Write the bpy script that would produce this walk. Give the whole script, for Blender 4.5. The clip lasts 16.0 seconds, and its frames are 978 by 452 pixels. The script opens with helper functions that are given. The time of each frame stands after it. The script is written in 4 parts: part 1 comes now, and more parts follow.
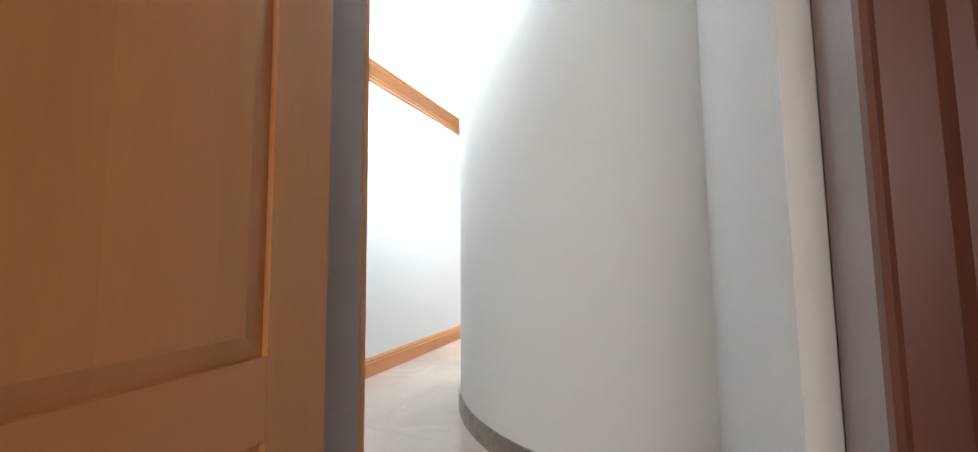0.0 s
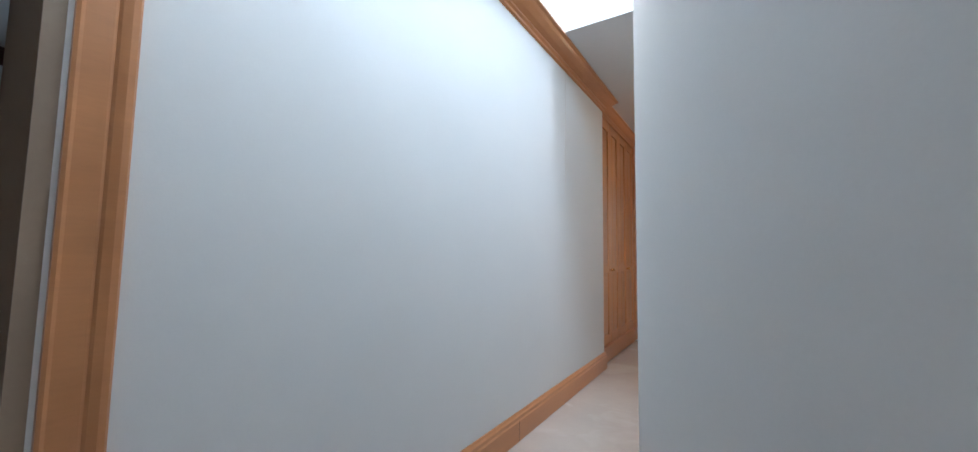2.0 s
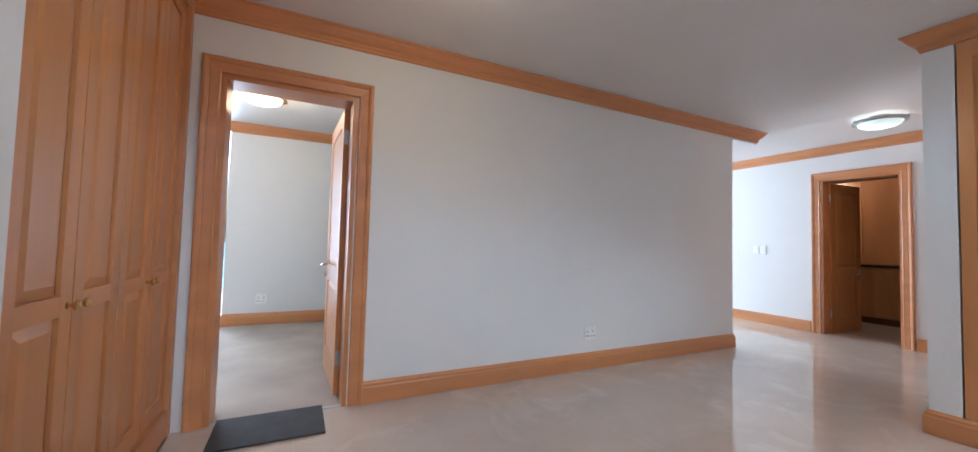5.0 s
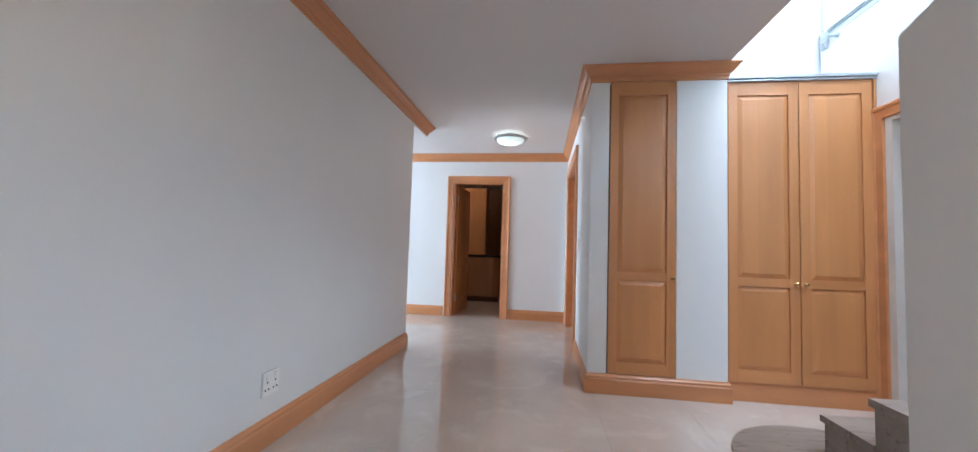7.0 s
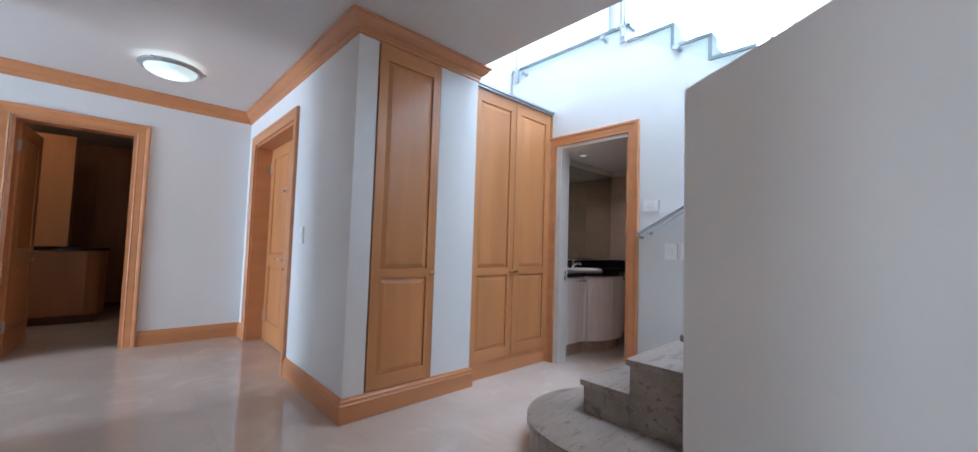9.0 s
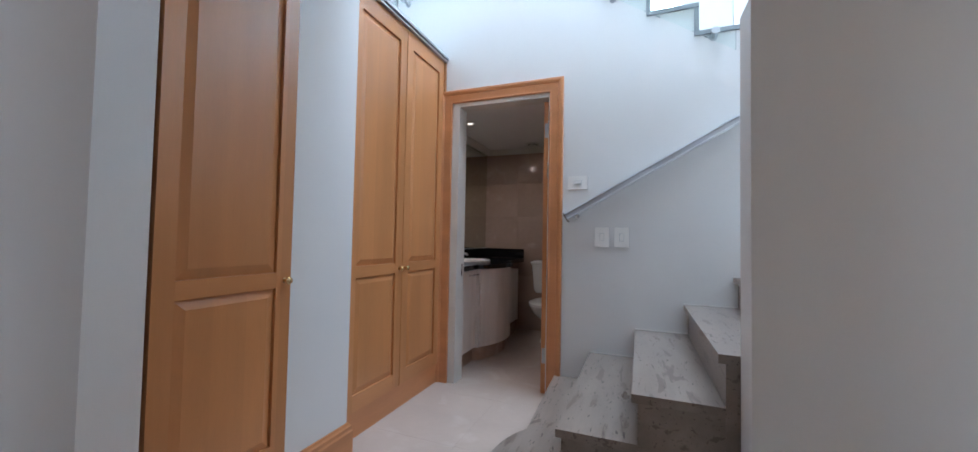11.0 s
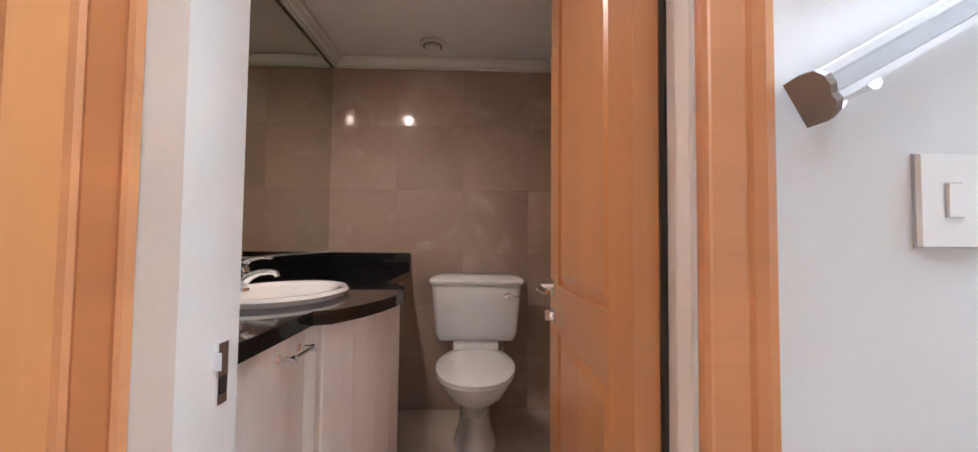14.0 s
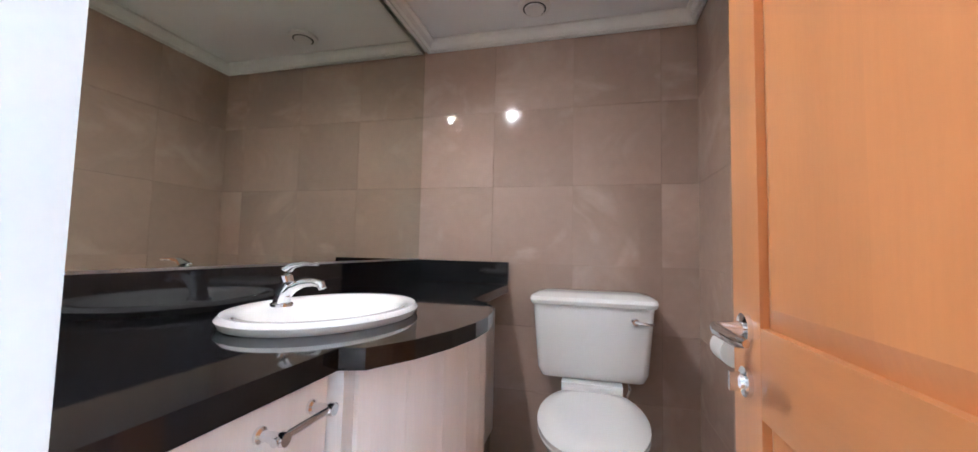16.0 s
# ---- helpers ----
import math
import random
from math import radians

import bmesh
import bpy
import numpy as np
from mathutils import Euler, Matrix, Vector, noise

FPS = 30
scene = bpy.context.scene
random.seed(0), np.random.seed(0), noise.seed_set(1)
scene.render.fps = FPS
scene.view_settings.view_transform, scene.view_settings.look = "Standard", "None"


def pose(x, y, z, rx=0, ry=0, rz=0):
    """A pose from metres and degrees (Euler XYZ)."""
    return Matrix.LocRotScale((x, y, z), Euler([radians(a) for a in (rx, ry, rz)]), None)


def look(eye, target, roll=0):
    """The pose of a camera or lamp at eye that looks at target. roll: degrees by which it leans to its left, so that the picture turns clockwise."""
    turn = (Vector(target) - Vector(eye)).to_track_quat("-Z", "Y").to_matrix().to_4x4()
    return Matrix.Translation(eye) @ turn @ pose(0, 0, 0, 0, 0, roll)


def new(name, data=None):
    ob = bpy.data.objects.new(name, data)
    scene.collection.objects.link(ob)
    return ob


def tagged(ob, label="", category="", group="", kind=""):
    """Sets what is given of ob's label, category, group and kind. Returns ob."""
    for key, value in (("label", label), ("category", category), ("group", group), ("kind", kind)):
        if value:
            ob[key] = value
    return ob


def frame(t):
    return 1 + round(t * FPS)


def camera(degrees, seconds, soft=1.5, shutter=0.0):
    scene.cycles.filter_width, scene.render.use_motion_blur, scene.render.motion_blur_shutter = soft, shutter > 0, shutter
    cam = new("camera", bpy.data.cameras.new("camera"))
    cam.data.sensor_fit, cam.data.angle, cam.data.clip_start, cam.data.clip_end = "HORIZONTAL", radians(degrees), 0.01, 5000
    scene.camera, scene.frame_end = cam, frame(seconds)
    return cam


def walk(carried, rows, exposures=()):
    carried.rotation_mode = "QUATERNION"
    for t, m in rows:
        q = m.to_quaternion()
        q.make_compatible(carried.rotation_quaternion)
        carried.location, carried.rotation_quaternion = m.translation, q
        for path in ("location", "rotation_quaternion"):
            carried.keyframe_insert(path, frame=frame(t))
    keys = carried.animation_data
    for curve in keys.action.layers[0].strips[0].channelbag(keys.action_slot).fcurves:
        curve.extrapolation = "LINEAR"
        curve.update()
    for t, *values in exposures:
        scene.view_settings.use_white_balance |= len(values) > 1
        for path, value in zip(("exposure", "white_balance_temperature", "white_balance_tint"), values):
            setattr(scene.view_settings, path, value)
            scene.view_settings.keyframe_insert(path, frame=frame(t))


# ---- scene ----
cam = camera(103.3, 16.0, soft=1.5, shutter=0.0)
PATH = [
    (0, (1.105, -6.500, 0.917), (0.312, -4.675, 1.073), -0.6),
    (0.5, (0.835, -6.097, 0.973), (0.147, -4.216, 1.115), 0.5),
    (1, (0.584, -5.67, 0.959), (-0.248, -3.857, 1.108), 0.0),
    (1.5, (0.392, -5.334, 1.033), (-0.663, -3.639, 1.155), 0.9),
    (2, (0.054, -5.021, 0.991), (-1.026, -3.345, 1.141), 0.8),
    (2.5, (-0.138, -4.667, 1.102), (-1.182, -2.964, 1.197), 0.6),
    (3, (-0.364, -4.326, 1.115), (-1.014, -2.436, 1.181), 2.0),
    (3.2, (-0.424, -4.195, 1.108), (-0.925, -2.26, 1.183), 1.2),
    (5.3, (-0.423, -2.447, 1.081), (0.667, -0.773, 1.168), 1.8),
    (5.5, (-0.403, -2.296, 1.071), (0.816, -0.713, 1.16), 1.8),
    (6, (-0.278, -1.912, 0.972), (1.242, -0.618, 1.091), 1.9),
    (6.2, (-0.256, -1.78, 0.977), (1.393, -0.656, 1.113), 2.2),
    (6.5, (-0.11, -1.603, 1.018), (1.688, -0.734, 1.134), 2.1),
    (7, (0.04, -1.379, 1.048), (2.018, -1.106, 1.158), 1.8),
    (7.5, (0.278, -1.113, 1.044), (2.264, -1.326, 1.151), 1.9),
    (8, (0.445, -0.951, 1.069), (2.357, -1.531, 1.172), 1.9),
    (8.5, (0.595, -0.803, 1.083), (2.294, -1.852, 1.19), 1.8),
    (9, (0.801, -0.754, 1.062), (2.254, -2.124, 1.166), 1.8),
    (9.5, (1.016, -0.714, 1.081), (2.278, -2.264, 1.161), 1.8),
    (10, (1.266, -0.732, 1.066), (2.294, -2.447, 1.135), 1.7),
    (10.2, (1.353, -0.791, 1.048), (2.314, -2.544, 1.116), 1.5),
    (12.5, (2.399, -2.173, 1.038), (2.666, -4.155, 1.101), 1.3),
    (13, (2.510, -2.525, 1.043), (2.605, -4.515, 1.105), 1.5),
    (13.5, (2.596, -2.925, 1.043), (2.568, -4.923, 1.128), 1.7),
    (14, (2.598, -3.215, 1.004), (2.537, -5.212, 1.083), 0.6),
    (14.5, (2.602, -3.418, 0.955), (2.535, -5.414, 1.064), 0.7),
    (15, (2.604, -3.589, 0.934), (2.736, -5.581, 1.057), 0.4),
    (15.2, (2.603, -3.607, 0.939), (2.819, -5.591, 1.055), 0.8),
    (15.5, (2.589, -3.64, 0.953), (2.974, -5.599, 1.07), 0.8),
    (16, (2.617, -3.657, 0.988), (3.112, -5.591, 1.112), 1.3),
]
EXPO = [(0.0, 1.7, 6600, 10), (0.35, 0.9, 6000, 9), (0.7, 0.62, 6100, 9), (1.5, 0.58, 6000, 9), (2.0, 0.55, 6000, 11), (3.2, 0.17, 7300, 17), (5.3, 0.85, 5700, 13),
        (6.5, 0.75, 5500, 11), (7.2, 0.8, 6100, 13), (7.9, 0.9, 7000, 16), (8.6, 0.75, 6100, 13), (9.3, 0.45, 5400, 12), (10.2, 0.2, 5200, 11), (12.3, 0.68, 7000, 16), (13.0, 1.05, 6700, 16), (13.5, 1.25, 6500, 16), (14.0, 1.6, 6300, 16), (14.5, 1.95, 6000, 14), (15.0, 2.4, 5500, 9), (15.5, 2.5, 5400, 7), (16.0, 2.45, 5300, 7)]
walk(cam, [(t, look(eye, target, roll)) for t, eye, target, roll in PATH], EXPO)

# ---- light ----
world = bpy.data.worlds.new("sky")
scene.world = world
world.use_nodes = True
sky = world.node_tree.nodes.new("ShaderNodeTexSky")
sky.sky_type, sky.sun_disc = "NISHITA", False
sky.dust_density, sky.air_density = 5.0, 1.4
sky.sun_elevation, sky.sun_rotation = radians(48), radians(200)
world.node_tree.links.new(sky.outputs[0], world.node_tree.nodes["Background"].inputs[0])
world.node_tree.nodes["Background"].inputs[1].default_value = 0.22
sun = new("sun", bpy.data.lights.new("sun", "SUN"))
sun.data.energy, sun.data.angle, sun.data.color = 1.5, radians(12), (1, 0.96, 0.9)
sun.matrix_world = look((0, 0, 10), (1.8, 4.9, 4.2))


def area_lamp(name, eye, target, w, h, watts, colour):
    lamp = new(name, bpy.data.lights.new(name, "AREA"))
    lamp.data.shape, lamp.data.size, lamp.data.size_y = "RECTANGLE", w, h
    lamp.data.energy, lamp.data.color = watts, colour
    lamp.matrix_world = look(eye, target)
    return lamp


def bulb(name, place, watts, colour, radius=0.05):
    lamp = new(name, bpy.data.lights.new(name, "POINT"))
    lamp.data.energy, lamp.data.color, lamp.data.shadow_soft_size = watts, colour, radius
    lamp.location = place
    return lamp


DAY = (0.74, 0.88, 1.0)
area_lamp("rooflight_daylight", (1.15, -3.35, 5.25), (1.15, -3.36, 0), 2.8, 1.25, 138, DAY)
area_lamp("upper_window_daylight", (1.3, -5.82, 4.1), (1.3, 0, 3.2), 4.2, 1.7, 165, (0.66, 0.84, 1.0))
area_lamp("living_daylight", (-1.9, 6.1, 1.3), (-1.6, 0, 1.2), 2.8, 2.2, 300, DAY)
area_lamp("lounge_daylight", (4.3, 6.1, 1.4), (4.9, 0, 1.2), 1.8, 2.1, 240, DAY)
area_lamp("study_daylight", (-4.45, -4.1, 1.25), (0, -4.6, 0.8), 0.9, 0.9, 5, DAY)
# Added fill light; the bedroom has no window built, its source is unseen.
area_lamp("bedroom_daylight", (1.5, -8.9, 1.5), (1.0, -6.0, 1.0), 1.4, 1.2, 13, (1, 0.95, 0.9))
WARM = (1.0, 0.78, 0.5)
bulb("hall_bulb", (0.15, -1.1, 2.32), 4, WARM, 0.1)
bulb("landing_bulb", (4.8, -0.96, 2.32), 1.6, (1.0, 0.84, 0.72), 0.1)
bulb("living_bulb", (-0.78, 1.53, 2.3), 8, WARM, 0.1)
# Unseen lamp added to brighten the kitchen units; no fitting hangs there.
bulb("kitchen_bulb", (6.9, 0.6, 2.25), 7, (1, 0.75, 0.5), 0.1)
for px, py in ((3.22, -4.45),):
    spot = new("downlight_beam", bpy.data.lights.new("downlight_beam", "SPOT"))
    spot.data.energy, spot.data.color, spot.data.spot_size, spot.data.shadow_soft_size = 14, (1.0, 0.87, 0.76), radians(168), 0.02
    spot.data.spot_blend = 0.9
    spot.matrix_world = look((px, py, 2.085), (px, py - 0.001, 0))

# ---- materials ----


def material(name, colour, rough=0.5, metal=0.0, vary=0.06, scale=3.0, fine=60.0, bump=0.05, stretch=(1, 1, 1), spread=0.0, dark=None, coat=0.0, world_space=False, staves=0.0):
    """A painted, stone or wooden surface: slow and fine variation, grain along the unstretched axis, relief."""
    m = bpy.data.materials.new(name)
    m.use_nodes = True
    n, l = m.node_tree.nodes, m.node_tree.links
    b = n["Principled BSDF"]
    b.inputs["Roughness"].default_value, b.inputs["Metallic"].default_value = rough, metal
    b.inputs["Coat Weight"].default_value = coat
    b.inputs["Coat Roughness"].default_value = 0.12
    tc, mp = n.new("ShaderNodeTexCoord"), n.new("ShaderNodeMapping")
    mp.inputs["Scale"].default_value = stretch
    info = n.new("ShaderNodeObjectInfo")
    off = n.new("ShaderNodeVectorMath")
    off.operation = "MULTIPLY_ADD"
    comb = n.new("ShaderNodeCombineXYZ")
    for k in range(3):
        l.new(info.outputs["Random"], comb.inputs[k])
    off.inputs[1].default_value = (17, 23, 31) if spread and not world_space else (0, 0, 0)
    l.new(comb.outputs[0], off.inputs[0])
    l.new(n.new("ShaderNodeNewGeometry").outputs["Position"] if world_space else tc.outputs["Object"], off.inputs[2])
    l.new(off.outputs[0], mp.inputs["Vector"])
    big, small = n.new("ShaderNodeTexNoise"), n.new("ShaderNodeTexNoise")
    big.inputs["Scale"].default_value, small.inputs["Scale"].default_value = scale, fine
    big.inputs["Detail"].default_value, small.inputs["Detail"].default_value = 5, 3
    l.new(mp.outputs[0], big.inputs["Vector"]), l.new(mp.outputs[0], small.inputs["Vector"])
    ramp = n.new("ShaderNodeMapRange")
    ramp.inputs["From Min"].default_value, ramp.inputs["From Max"].default_value = 0.3, 0.7
    l.new(big.outputs["Fac"], ramp.inputs["Value"])
    mix, mix2 = n.new("ShaderNodeMix"), n.new("ShaderNodeMix")
    mix.data_type = mix2.data_type = "RGBA"
    low = dark or tuple(c * (1 - vary * 2.2) for c in colour)
    mix.inputs[6].default_value, mix.inputs[7].default_value = (*low, 1), (*[min(1, c * (1 + vary)) for c in colour], 1)
    l.new(ramp.outputs[0], mix.inputs[0])
    mix2.blend_type = "MULTIPLY"
    mix2.inputs[0].default_value = min(1, vary * 4)
    l.new(mix.outputs[2], mix2.inputs[6]), l.new(small.outputs["Color"], mix2.inputs[7])
    grey = n.new("ShaderNodeMapRange")
    grey.inputs["To Min"].default_value, grey.inputs["To Max"].default_value = 0.75, 1.15
    l.new(small.outputs["Fac"], grey.inputs["Value"]), l.new(grey.outputs[0], mix2.inputs[7])
    out = mix2.outputs[2]
    if spread:
        tone = n.new("ShaderNodeMapRange")
        tone.inputs["To Min"].default_value, tone.inputs["To Max"].default_value = 1 - spread, 1 + spread
        l.new(info.outputs["Random"], tone.inputs["Value"])
        mul = n.new("ShaderNodeVectorMath")
        mul.operation = "SCALE"
        l.new(out, mul.inputs[0]), l.new(tone.outputs[0], mul.inputs["Scale"])
        out = mul.outputs[0]
    if staves:
        sep, mad, flo, wn, tn, sc = n.new("ShaderNodeSeparateXYZ"), n.new("ShaderNodeMath"), n.new("ShaderNodeMath"), n.new("ShaderNodeTexWhiteNoise"), n.new("ShaderNodeMapRange"), n.new("ShaderNodeVectorMath")
        l.new(off.outputs[0], sep.inputs[0]), l.new(sep.outputs[0], mad.inputs[0]), l.new(mad.outputs[0], flo.inputs[0])
        mad.operation, flo.operation, sc.operation, wn.noise_dimensions = "MULTIPLY", "FLOOR", "SCALE", "1D"
        mad.inputs[1].default_value = 8.5
        l.new(flo.outputs[0], wn.inputs["W"]), l.new(wn.outputs["Value"], tn.inputs["Value"])
        tn.inputs["To Min"].default_value, tn.inputs["To Max"].default_value = 1 - staves, 1 + staves
        l.new(out, sc.inputs[0]), l.new(tn.outputs[0], sc.inputs["Scale"])
        out = sc.outputs[0]
    l.new(out, b.inputs["Base Color"])
    rr = n.new("ShaderNodeMapRange")
    rr.inputs["To Min"].default_value, rr.inputs["To Max"].default_value = rough * 0.8, min(1, rough * 1.25)
    l.new(big.outputs["Fac"], rr.inputs["Value"]), l.new(rr.outputs[0], b.inputs["Roughness"])
    if bump:
        bp = n.new("ShaderNodeBump")
        bp.inputs["Strength"].default_value, bp.inputs["Distance"].default_value = bump, 0.004
        l.new(small.outputs["Fac"], bp.inputs["Height"]), l.new(bp.outputs[0], b.inputs["Normal"])
    return m


def veined(name, colour, bloom_sheen, rough, scale, amount, spread, coat=0.0, world_space=False):
    """Polished stone: cloudy patches, faintly uneven polish, paler blooms that on the floor also paint in skylight
    reflections.
    """
    m = material(name, colour, rough, vary=0.035 if world_space else 0.09, scale=scale * (1.0 if world_space else 0.4), fine=25, bump=0.0, spread=spread, coat=coat, world_space=world_space)
    n, l = m.node_tree.nodes, m.node_tree.links
    b = n["Principled BSDF"]
    src = b.inputs["Base Color"].links[0].from_socket
    mp = [x for x in n if x.type == "MAPPING"][0]
    v, r, mix = n.new("ShaderNodeTexNoise"), n.new("ShaderNodeValToRGB"), n.new("ShaderNodeMix")
    v.inputs["Scale"].default_value, v.inputs["Detail"].default_value, v.inputs["Distortion"].default_value = scale, 6, 1.6
    r.color_ramp.elements[0].position, r.color_ramp.elements[1].position = 0.55, 0.70
    r.color_ramp.elements[0].color, r.color_ramp.elements[1].color = (0, 0, 0, 1), (amount, amount, amount, 1)
    mix.data_type = "RGBA"
    mix.inputs[7].default_value = (*bloom_sheen, 1)
    l.new(mp.outputs[0], v.inputs["Vector"]), l.new(v.outputs["Fac"], r.inputs[0]), l.new(r.outputs[0], mix.inputs[0])
    l.new(src, mix.inputs[6]), l.new(mix.outputs[2], b.inputs["Base Color"])
    wave, bp = n.new("ShaderNodeTexNoise"), n.new("ShaderNodeBump")
    wave.inputs["Scale"].default_value, wave.inputs["Detail"].default_value = 5.0, 2
    bp.inputs["Strength"].default_value, bp.inputs["Distance"].default_value = 0.18, 0.002
    l.new(mp.outputs[0], wave.inputs["Vector"]), l.new(wave.outputs["Fac"], bp.inputs["Height"]), l.new(bp.outputs[0], b.inputs["Normal"])
    return m


def pitted(name, colour, pits, rough, grain, amount=0.8):
    """Filled travertine: soft cloudy bands and short dark streaks and pits that run with the grain."""
    m = material(name, colour, rough, vary=0.10, scale=1.6, fine=22, bump=0.10, stretch=grain, spread=0.04)
    n, l = m.node_tree.nodes, m.node_tree.links
    b = n["Principled BSDF"]
    src = b.inputs["Base Color"].links[0].from_socket
    mp = [x for x in n if x.type == "MAPPING"][0]
    for scale, lo, hi, dark, much in ((3.4, 0.585, 0.64, pits, amount), (11.0, 0.64, 0.69, tuple(c * 0.5 for c in pits), 0.9), (0.9, 0.45, 0.75, tuple(c * 0.62 for c in colour), 0.55)):
        v, r, mix = n.new("ShaderNodeTexNoise"), n.new("ShaderNodeMapRange"), n.new("ShaderNodeMix")
        v.inputs["Scale"].default_value, v.inputs["Detail"].default_value, v.inputs["Distortion"].default_value = scale, 5, 0.5
        r.inputs["From Min"].default_value, r.inputs["From Max"].default_value, r.inputs["To Max"].default_value = lo, hi, much
        mix.data_type = "RGBA"
        mix.inputs[7].default_value = (*dark, 1)
        l.new(mp.outputs[0], v.inputs["Vector"]), l.new(v.outputs["Fac"], r.inputs["Value"]), l.new(r.outputs[0], mix.inputs[0])
        l.new(src, mix.inputs[6])
        src = mix.outputs[2]
    l.new(src, b.inputs["Base Color"])
    return m


def plain(name, colour, rough=0.4, metal=0.0, emit=0.0, trans=0.0, ior=1.45):
    m = bpy.data.materials.new(name)
    m.use_nodes = True
    b = m.node_tree.nodes["Principled BSDF"]
    b.inputs["Base Color"].default_value = (*colour, 1)
    b.inputs["Roughness"].default_value, b.inputs["Metallic"].default_value = rough, metal
    b.inputs["Transmission Weight"].default_value, b.inputs["IOR"].default_value = trans, ior
    if emit:
        b.inputs["Emission Color"].default_value, b.inputs["Emission Strength"].default_value = (*colour, 1), emit
    return m


PAINT = material("white_wall_paint", (0.74, 0.735, 0.72), 0.55, vary=0.02, scale=0.8, fine=180, bump=0.04)
CEIL = material("ceiling_paint", (0.74, 0.72, 0.70), 0.6, vary=0.02, scale=0.8, fine=150, bump=0.03)
TRIMWHITE = material("white_satin_paint", (0.70, 0.67, 0.62), 0.35, vary=0.04, scale=4, fine=90, bump=0.02)
WOOD = material("honey_maple", (0.57, 0.25, 0.092), 0.34, vary=0.055, scale=1.6, fine=30, bump=0.04, stretch=(5, 5, 0.55), spread=0.05, coat=0.25, staves=0.06)
WOODR = material("honey_maple_rail", (0.57, 0.25, 0.092), 0.34, vary=0.055, scale=1.6, fine=30, bump=0.04, stretch=(0.55, 5, 5), spread=0.06, coat=0.25)
WOODH = material("honey_maple_trim", (0.57, 0.24, 0.095), 0.36, vary=0.07, scale=1.3, fine=26, bump=0.04, stretch=(0.9, 0.9, 6), spread=0.05, coat=0.2)
WOODDARK = material("dark_reddish_wood", (0.10, 0.028, 0.016), 0.35, vary=0.15, scale=2, fine=40, bump=0.04, stretch=(4, 4, 0.6))
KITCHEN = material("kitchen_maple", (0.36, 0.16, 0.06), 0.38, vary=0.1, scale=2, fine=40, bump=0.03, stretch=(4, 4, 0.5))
# The floor's pale flecks partly stand for reflections of the rooflight.
MARBLE = veined("cream_marble", (0.57, 0.475, 0.405), (0.70, 0.63, 0.56), 0.032, 2.2, 0.4, 0.012, world_space=True)
TRAV = pitted("travertine", (0.285, 0.235, 0.198), (0.105, 0.075, 0.058), 0.30, (8.0, 1.6, 9.0), amount=0.65)
MARBLE.node_tree.nodes["Principled BSDF"].inputs["IOR"].default_value = 1.62
WALLTILE = veined("beige_marble_wall", (0.43, 0.31, 0.245), (0.56, 0.44, 0.36), 0.09, 2.6, 0.5, 0.06)
GRANITE = material("black_granite", (0.004, 0.004, 0.005), 0.045, vary=0.3, scale=150, fine=420, bump=0.0, dark=(0.011, 0.011, 0.012))
CARPET = material("beige_carpet", (0.40, 0.345, 0.30), 0.95, vary=0.1, scale=2, fine=260, bump=0.6)
MATM = material("charcoal_doormat", (0.045, 0.047, 0.052), 0.95, vary=0.2, scale=8, fine=300, bump=0.8)
CERAMIC = material("white_ceramic", (0.78, 0.77, 0.75), 0.12, vary=0.01, scale=2, fine=30, bump=0.0, coat=0.4)
LAMINATE = material("pale_vanity_laminate", (0.80, 0.74, 0.69), 0.35, vary=0.05, scale=2, fine=40, bump=0.02, stretch=(6, 6, 0.6))
PLASTIC = material("white_switch_plastic", (0.84, 0.83, 0.80), 0.3, vary=0.02, scale=8, fine=60, bump=0.0)
CHROME = plain("chrome", (0.82, 0.83, 0.85), 0.09, 1.0)
BRASS = plain("brass", (0.72, 0.52, 0.26), 0.22, 1.0)
STEEL = material("brushed_aluminium", (0.50, 0.52, 0.54), 0.38, 0.7, vary=0.04, scale=5, fine=90, bump=0.02)
RAILM = material("white_powder_coated_rail", (0.76, 0.78, 0.80), 0.30, 0.1, vary=0.03, scale=5, fine=90, bump=0.02)
MIRROR = plain("mirror_silver", (0.66, 0.69, 0.62), 0.02, 1.0)
# Side of the handrail, greyer than its white flanges.
RAILSIDE = material("grey_rail_side", (0.58, 0.60, 0.63), 0.42, 0.3, vary=0.04, scale=5, fine=90, bump=0.02)
EDGEM = material("grey_stone_edging", (0.27, 0.285, 0.30), 0.45, vary=0.08, scale=6, fine=80, bump=0.05)
CAPM = plain("grey_brown_plastic", (0.22, 0.19, 0.17), 0.45)
GLASS = plain("glass", (0.92, 0.98, 0.97), 0.02, 0, trans=1.0, ior=1.1)
SHADE_WARM = plain("warm_lit_glass", (1.0, 0.80, 0.50), 0.3, emit=2.4)
SHADE_COOL = plain("cool_lit_glass", (0.80, 1.0, 0.93), 0.3, emit=0.3)
BULBW = plain("lit_downlight", (1.0, 0.9, 0.78), 0.3, emit=1.3)
CURTAIN = material("dark_red_curtain", (0.075, 0.022, 0.022), 0.85, vary=0.2, scale=4, fine=120, bump=0.2, stretch=(3, 3, 0.5))
# Black that stands for shade in narrow gaps, holes and slots.
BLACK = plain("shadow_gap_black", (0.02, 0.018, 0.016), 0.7)
